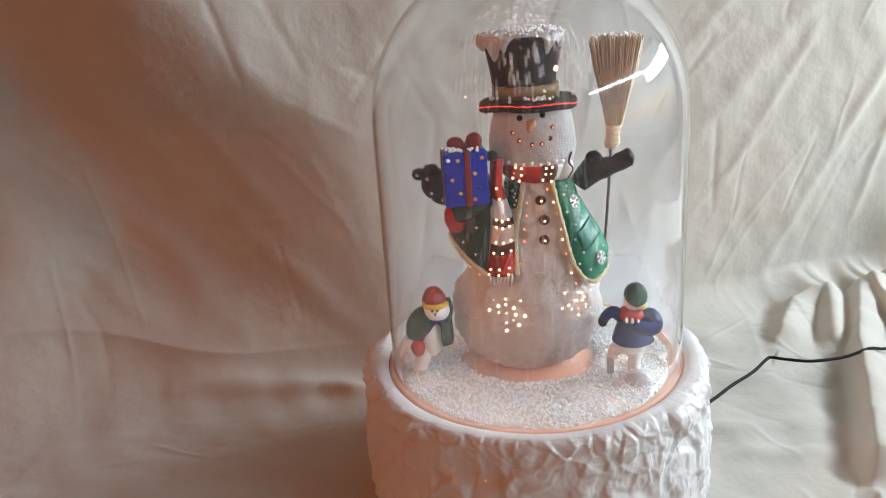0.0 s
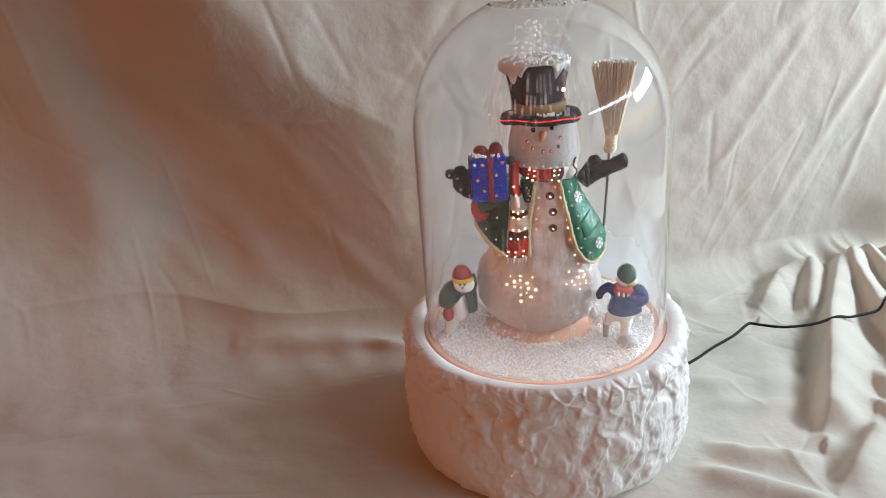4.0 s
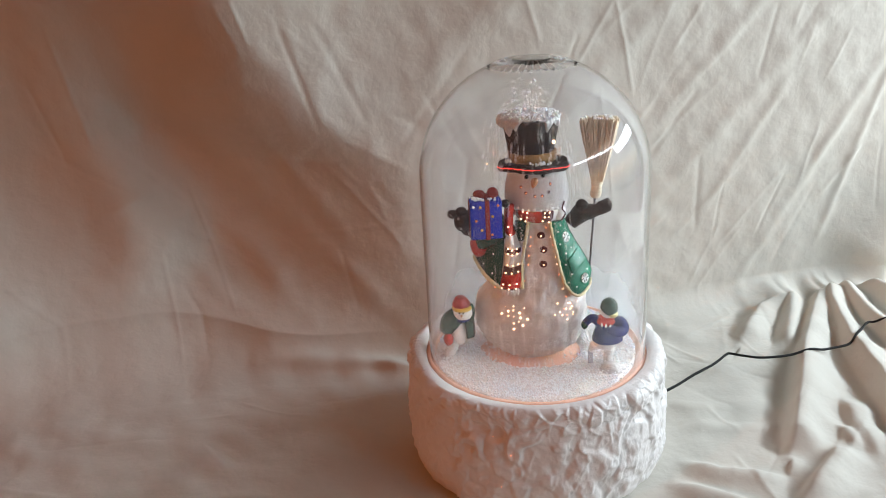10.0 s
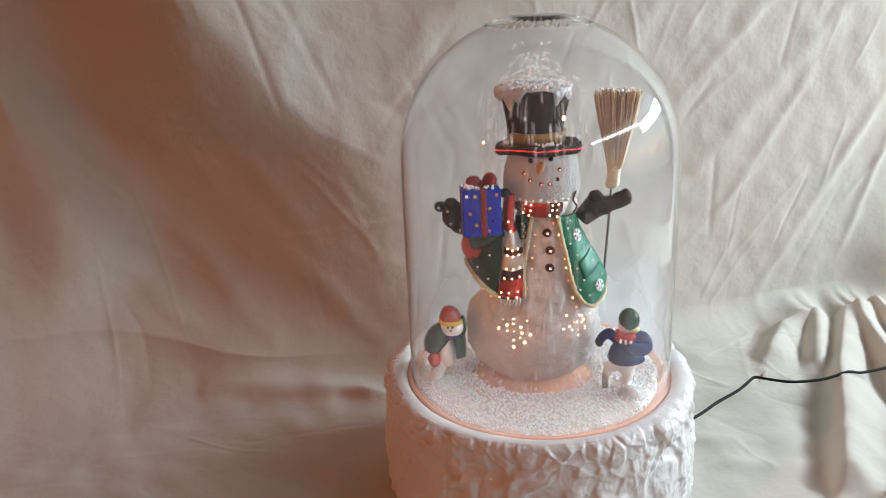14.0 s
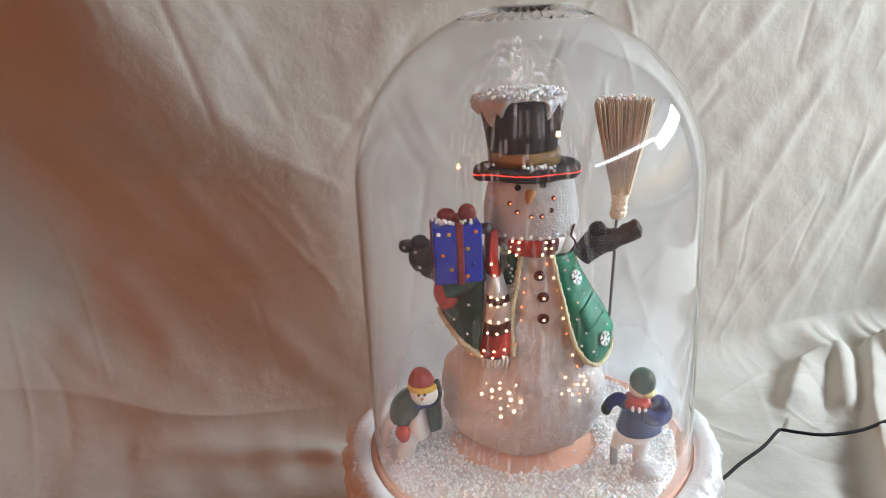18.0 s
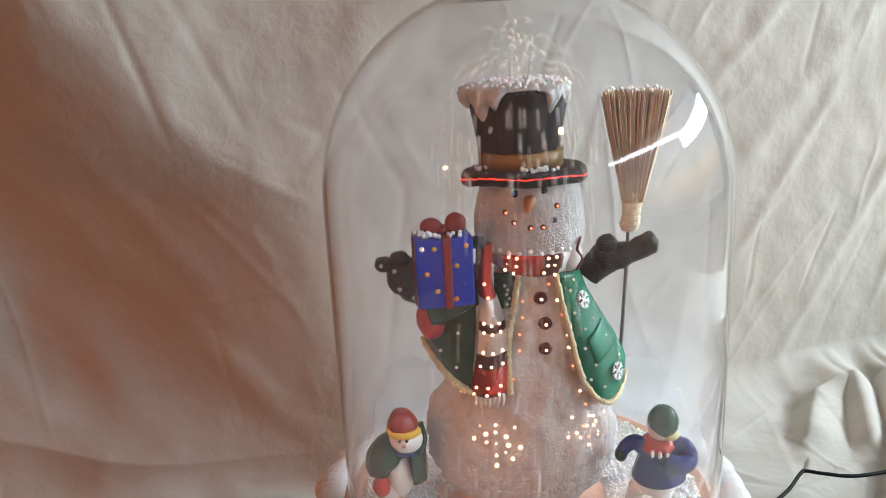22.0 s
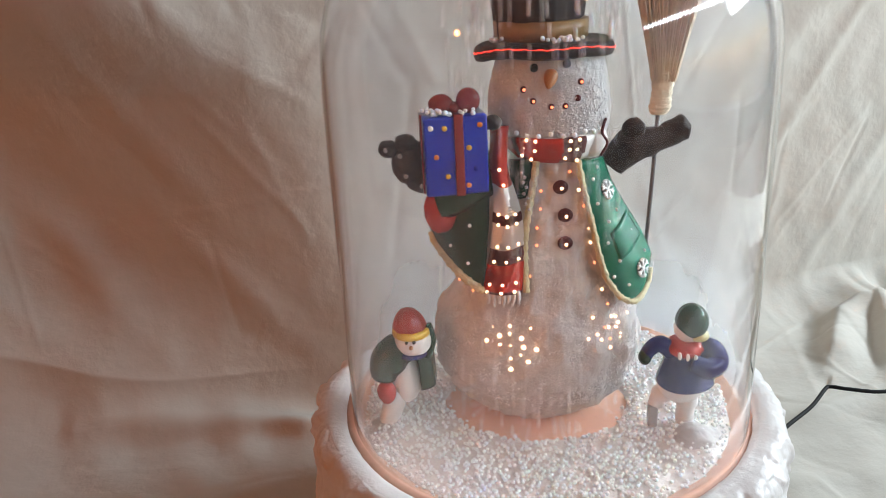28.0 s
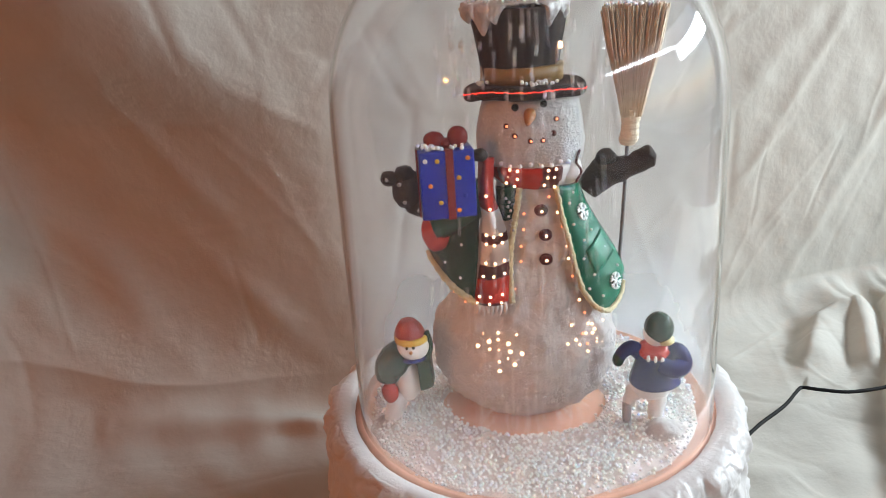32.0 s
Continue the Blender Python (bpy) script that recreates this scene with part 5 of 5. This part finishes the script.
def bed_height(x, y):
    r = math.hypot(x - CX, y)
    inner = math.hypot((x + 0.0045) / 0.044, y / 0.034)
    edge = smooth((0.0825 + 0.0015 * noise.noise(Vector((x * 60, y * 60, 5))) - r) / 0.004) * smooth((inner - 0.84 - 0.1 * noise.noise(Vector((x * 50, y * 50, 8)))) / 0.22)
    mound = 0.0055 * math.exp(-(((x - 0.058) / 0.013) ** 2 + ((y + 0.034) / 0.010) ** 2)) + 0.0045 * math.exp(-(((x + 0.066) / 0.012) ** 2 + ((y + 0.030) / 0.011) ** 2))
    return PLATE - 0.001 + edge * (0.0022 + 0.0012 * noise.noise(Vector((x * 70, y * 70, 0))) + 0.003 * smooth((y + 0.02) / 0.06) + mound), edge


def snow_bed():
    rnd = random.Random(11)
    places, radii = [], []
    step = 0.00195
    n = int(0.164 / step)
    for i in range(n):
        for j in range(n):
            x = CX - 0.082 + (i + 0.5 * (j % 2)) * step + rnd.uniform(-0.0005, 0.0005)
            y = -0.082 + j * step + rnd.uniform(-0.0005, 0.0005)
            z, edge = bed_height(x, y)
            if edge < 0.12 or rnd.random() < 0.30 + 0.5 * (edge < 0.5) + 0.35 * noise.noise(Vector((x * 45, y * 45, 3))):
                continue
            q = rnd.uniform(0.00062, 0.00094)
            places.append((x, y, z + q * rnd.uniform(0.25, 1.3)))
            radii.append(q)
    me = bead_mesh("loose_snow", places, radii)
    # the packed beads below the loose ones
    N = 150
    bm = bmesh.new()
    bm.from_mesh(me)
    grid = [[bm.verts.new((CX - 0.0835 + 0.167 * i / N, -0.0835 + 0.167 * j / N, bed_height(CX - 0.0835 + 0.167 * i / N, -0.0835 + 0.167 * j / N)[0])) for j in range(N + 1)] for i in range(N + 1)]
    for i in range(N):
        for j in range(N):
            c = grid[i][j].co
            if math.hypot(c.x - CX, c.y) < 0.0825:
                bm.faces.new((grid[i][j], grid[i + 1][j], grid[i + 1][j + 1], grid[i][j + 1])).material_index = 1
    loose = [v for row in grid for v in row if not v.link_faces]
    bmesh.ops.delete(bm, geom=loose, context="VERTS")
    bm.to_mesh(me)
    bm.free()
    me.materials.append(BED)
    ob = new("loose_snow", me)
    return tagged(ob, "white polystyrene beads lying on the plate as snow", "snow", "", "stuff")


snow_bed()


def caught_beads():
    """Beads caught on the hat's brim, on the gift and on the broom."""
    rnd = random.Random(3)
    places, radii = [], []
    for k in range(26):
        a = rnd.choice((radians(rnd.uniform(195, 225)), radians(rnd.uniform(265, 310))))
        r = rnd.uniform(0.0185, 0.0225)
        places.append((HX + r * math.cos(a), HY + 0.9 * r * math.sin(a), 0.2495 + rnd.uniform(0.0, 0.0012)))
    for k in range(40):
        p = Matrix.Rotation(radians(13), 3, "Z") @ Vector((rnd.uniform(-0.0115, -0.001) if k < 30 else rnd.uniform(0.002, 0.008), rnd.uniform(-0.007, 0.0), 0))
        places.append((GX + p.x, GY + p.y, GZ + 0.0150 + rnd.uniform(0.0004, 0.002)))
    for k in range(30):
        places.append((0.0472 + rnd.uniform(-0.013, 0.013), 0.007 + rnd.uniform(-0.006, 0.004), 0.2778 + rnd.uniform(-0.0006, 0.001)))
    for k in range(150):
        a, r = rnd.uniform(0, 6.28), 0.0225 * math.sqrt(rnd.uniform(0.05, 1))
        places.append((HX - 0.002 + r * math.cos(a), HY + 0.93 * r * math.sin(a), 0.2846 - 0.0026 * (r / 0.0225) ** 4 + rnd.uniform(-0.0004, 0.0010)))
    radii = [rnd.uniform(0.0007, 0.001) for _ in places]
    ob = new("caught_snow", bead_mesh("caught_snow", places, radii))
    return tagged(ob, "white polystyrene beads caught on hat, gift and broom", "snow", "", "stuff")


caught_beads()

# ---- falling snow: beads blown up from the hat and falling round the figure ----
fall = thing("falling_snow", (0, 0, PLATE), "white beads blown up from the hat and falling", "snow")
FLAKE = mesh_from("bead", ball((0, 0, 0), 0.00095, 10, 6), BEAD)


def flake_rows(rnd):
    """One bead's way: up the figure's inside, out of the hat, over its edge and down, again and again."""
    rows = []
    t = -rnd.uniform(0.0, 1.6)
    base = Vector((0, 0, PLATE))
    while t < 32.6:
        a = rnd.uniform(0, 2 * math.pi)
        if rnd.random() < 0.75:
            a = radians(rnd.uniform(170, 345))
        reach = rnd.choice((rnd.uniform(0.019, 0.027), rnd.uniform(0.023, 0.032), rnd.uniform(0.026, 0.038)))
        top = rnd.uniform(0.288, 0.310)
        out = Vector((math.cos(a), 0.93 * math.sin(a), 0))
        spray = rnd.uniform(0.001, 0.014)
        bottom = 0.0905 if reach > 0.02 else 0.2495
        g = rnd.uniform(0.42, 0.62)
        sink = 0.09 + max(0.0, 0.246 - bottom) / g
        drop = 0.34 + 0.09
        far = reach + 0.012 * rnd.random() + 0.006
        legs = ((0.00, Vector((-0.002, 0, 0.12))), (0.16, Vector((-0.002 + out.x * 0.005, out.y * 0.005, 0.272))), (0.23, Vector((-0.002 + out.x * spray, out.y * spray, top))),
                (0.30, Vector((-0.002 + out.x * reach * 0.85, out.y * reach * 0.85, 0.2875))), (0.34, Vector((-0.002 + out.x * reach, out.y * reach, 0.272))),
                (drop, Vector((-0.002 + out.x * (reach + 0.002), out.y * (reach + 0.002), max(bottom, 0.246)))),
                (0.35 + sink, Vector((-0.002 + out.x * far, out.y * far, bottom))), (0.40 + sink, Vector((-0.002 + out.x * 0.02, out.y * 0.015, 0.0945))))
        for dt, p in legs:
            rows.append((t + dt, p - base))
        t += 0.50 + sink
    # the places at the very start and end lie between two rows
    for edge in (0.0, 32.0):
        for (q0, p0), (q1, p1) in zip(rows, rows[1:]):
            if q0 < edge < q1:
                rows.append((edge, p0.lerp(p1, (edge - q0) / (q1 - q0))))
                break
    rows.sort(key=lambda r: r[0])
    seen, last = [], None
    for q, p in rows:
        f = round(q * FPS)
        if q < 0.0 or q > 32.0 or f == last:
            continue
        seen.append((f / FPS, Matrix.Translation(p)))
        last = f
    if seen[0][0] > 0:
        seen.insert(0, (0.0, seen[0][1]))
    if seen[-1][0] < 32.0:
        seen.append((32.0, seen[-1][1]))
    return seen


def motions():
    rnd = random.Random(21)
    for k in range(560):
        b = piece("bead", FLAKE, (0, 0, PLATE), fall)
        walk(b, flake_rows(rnd))


motions()
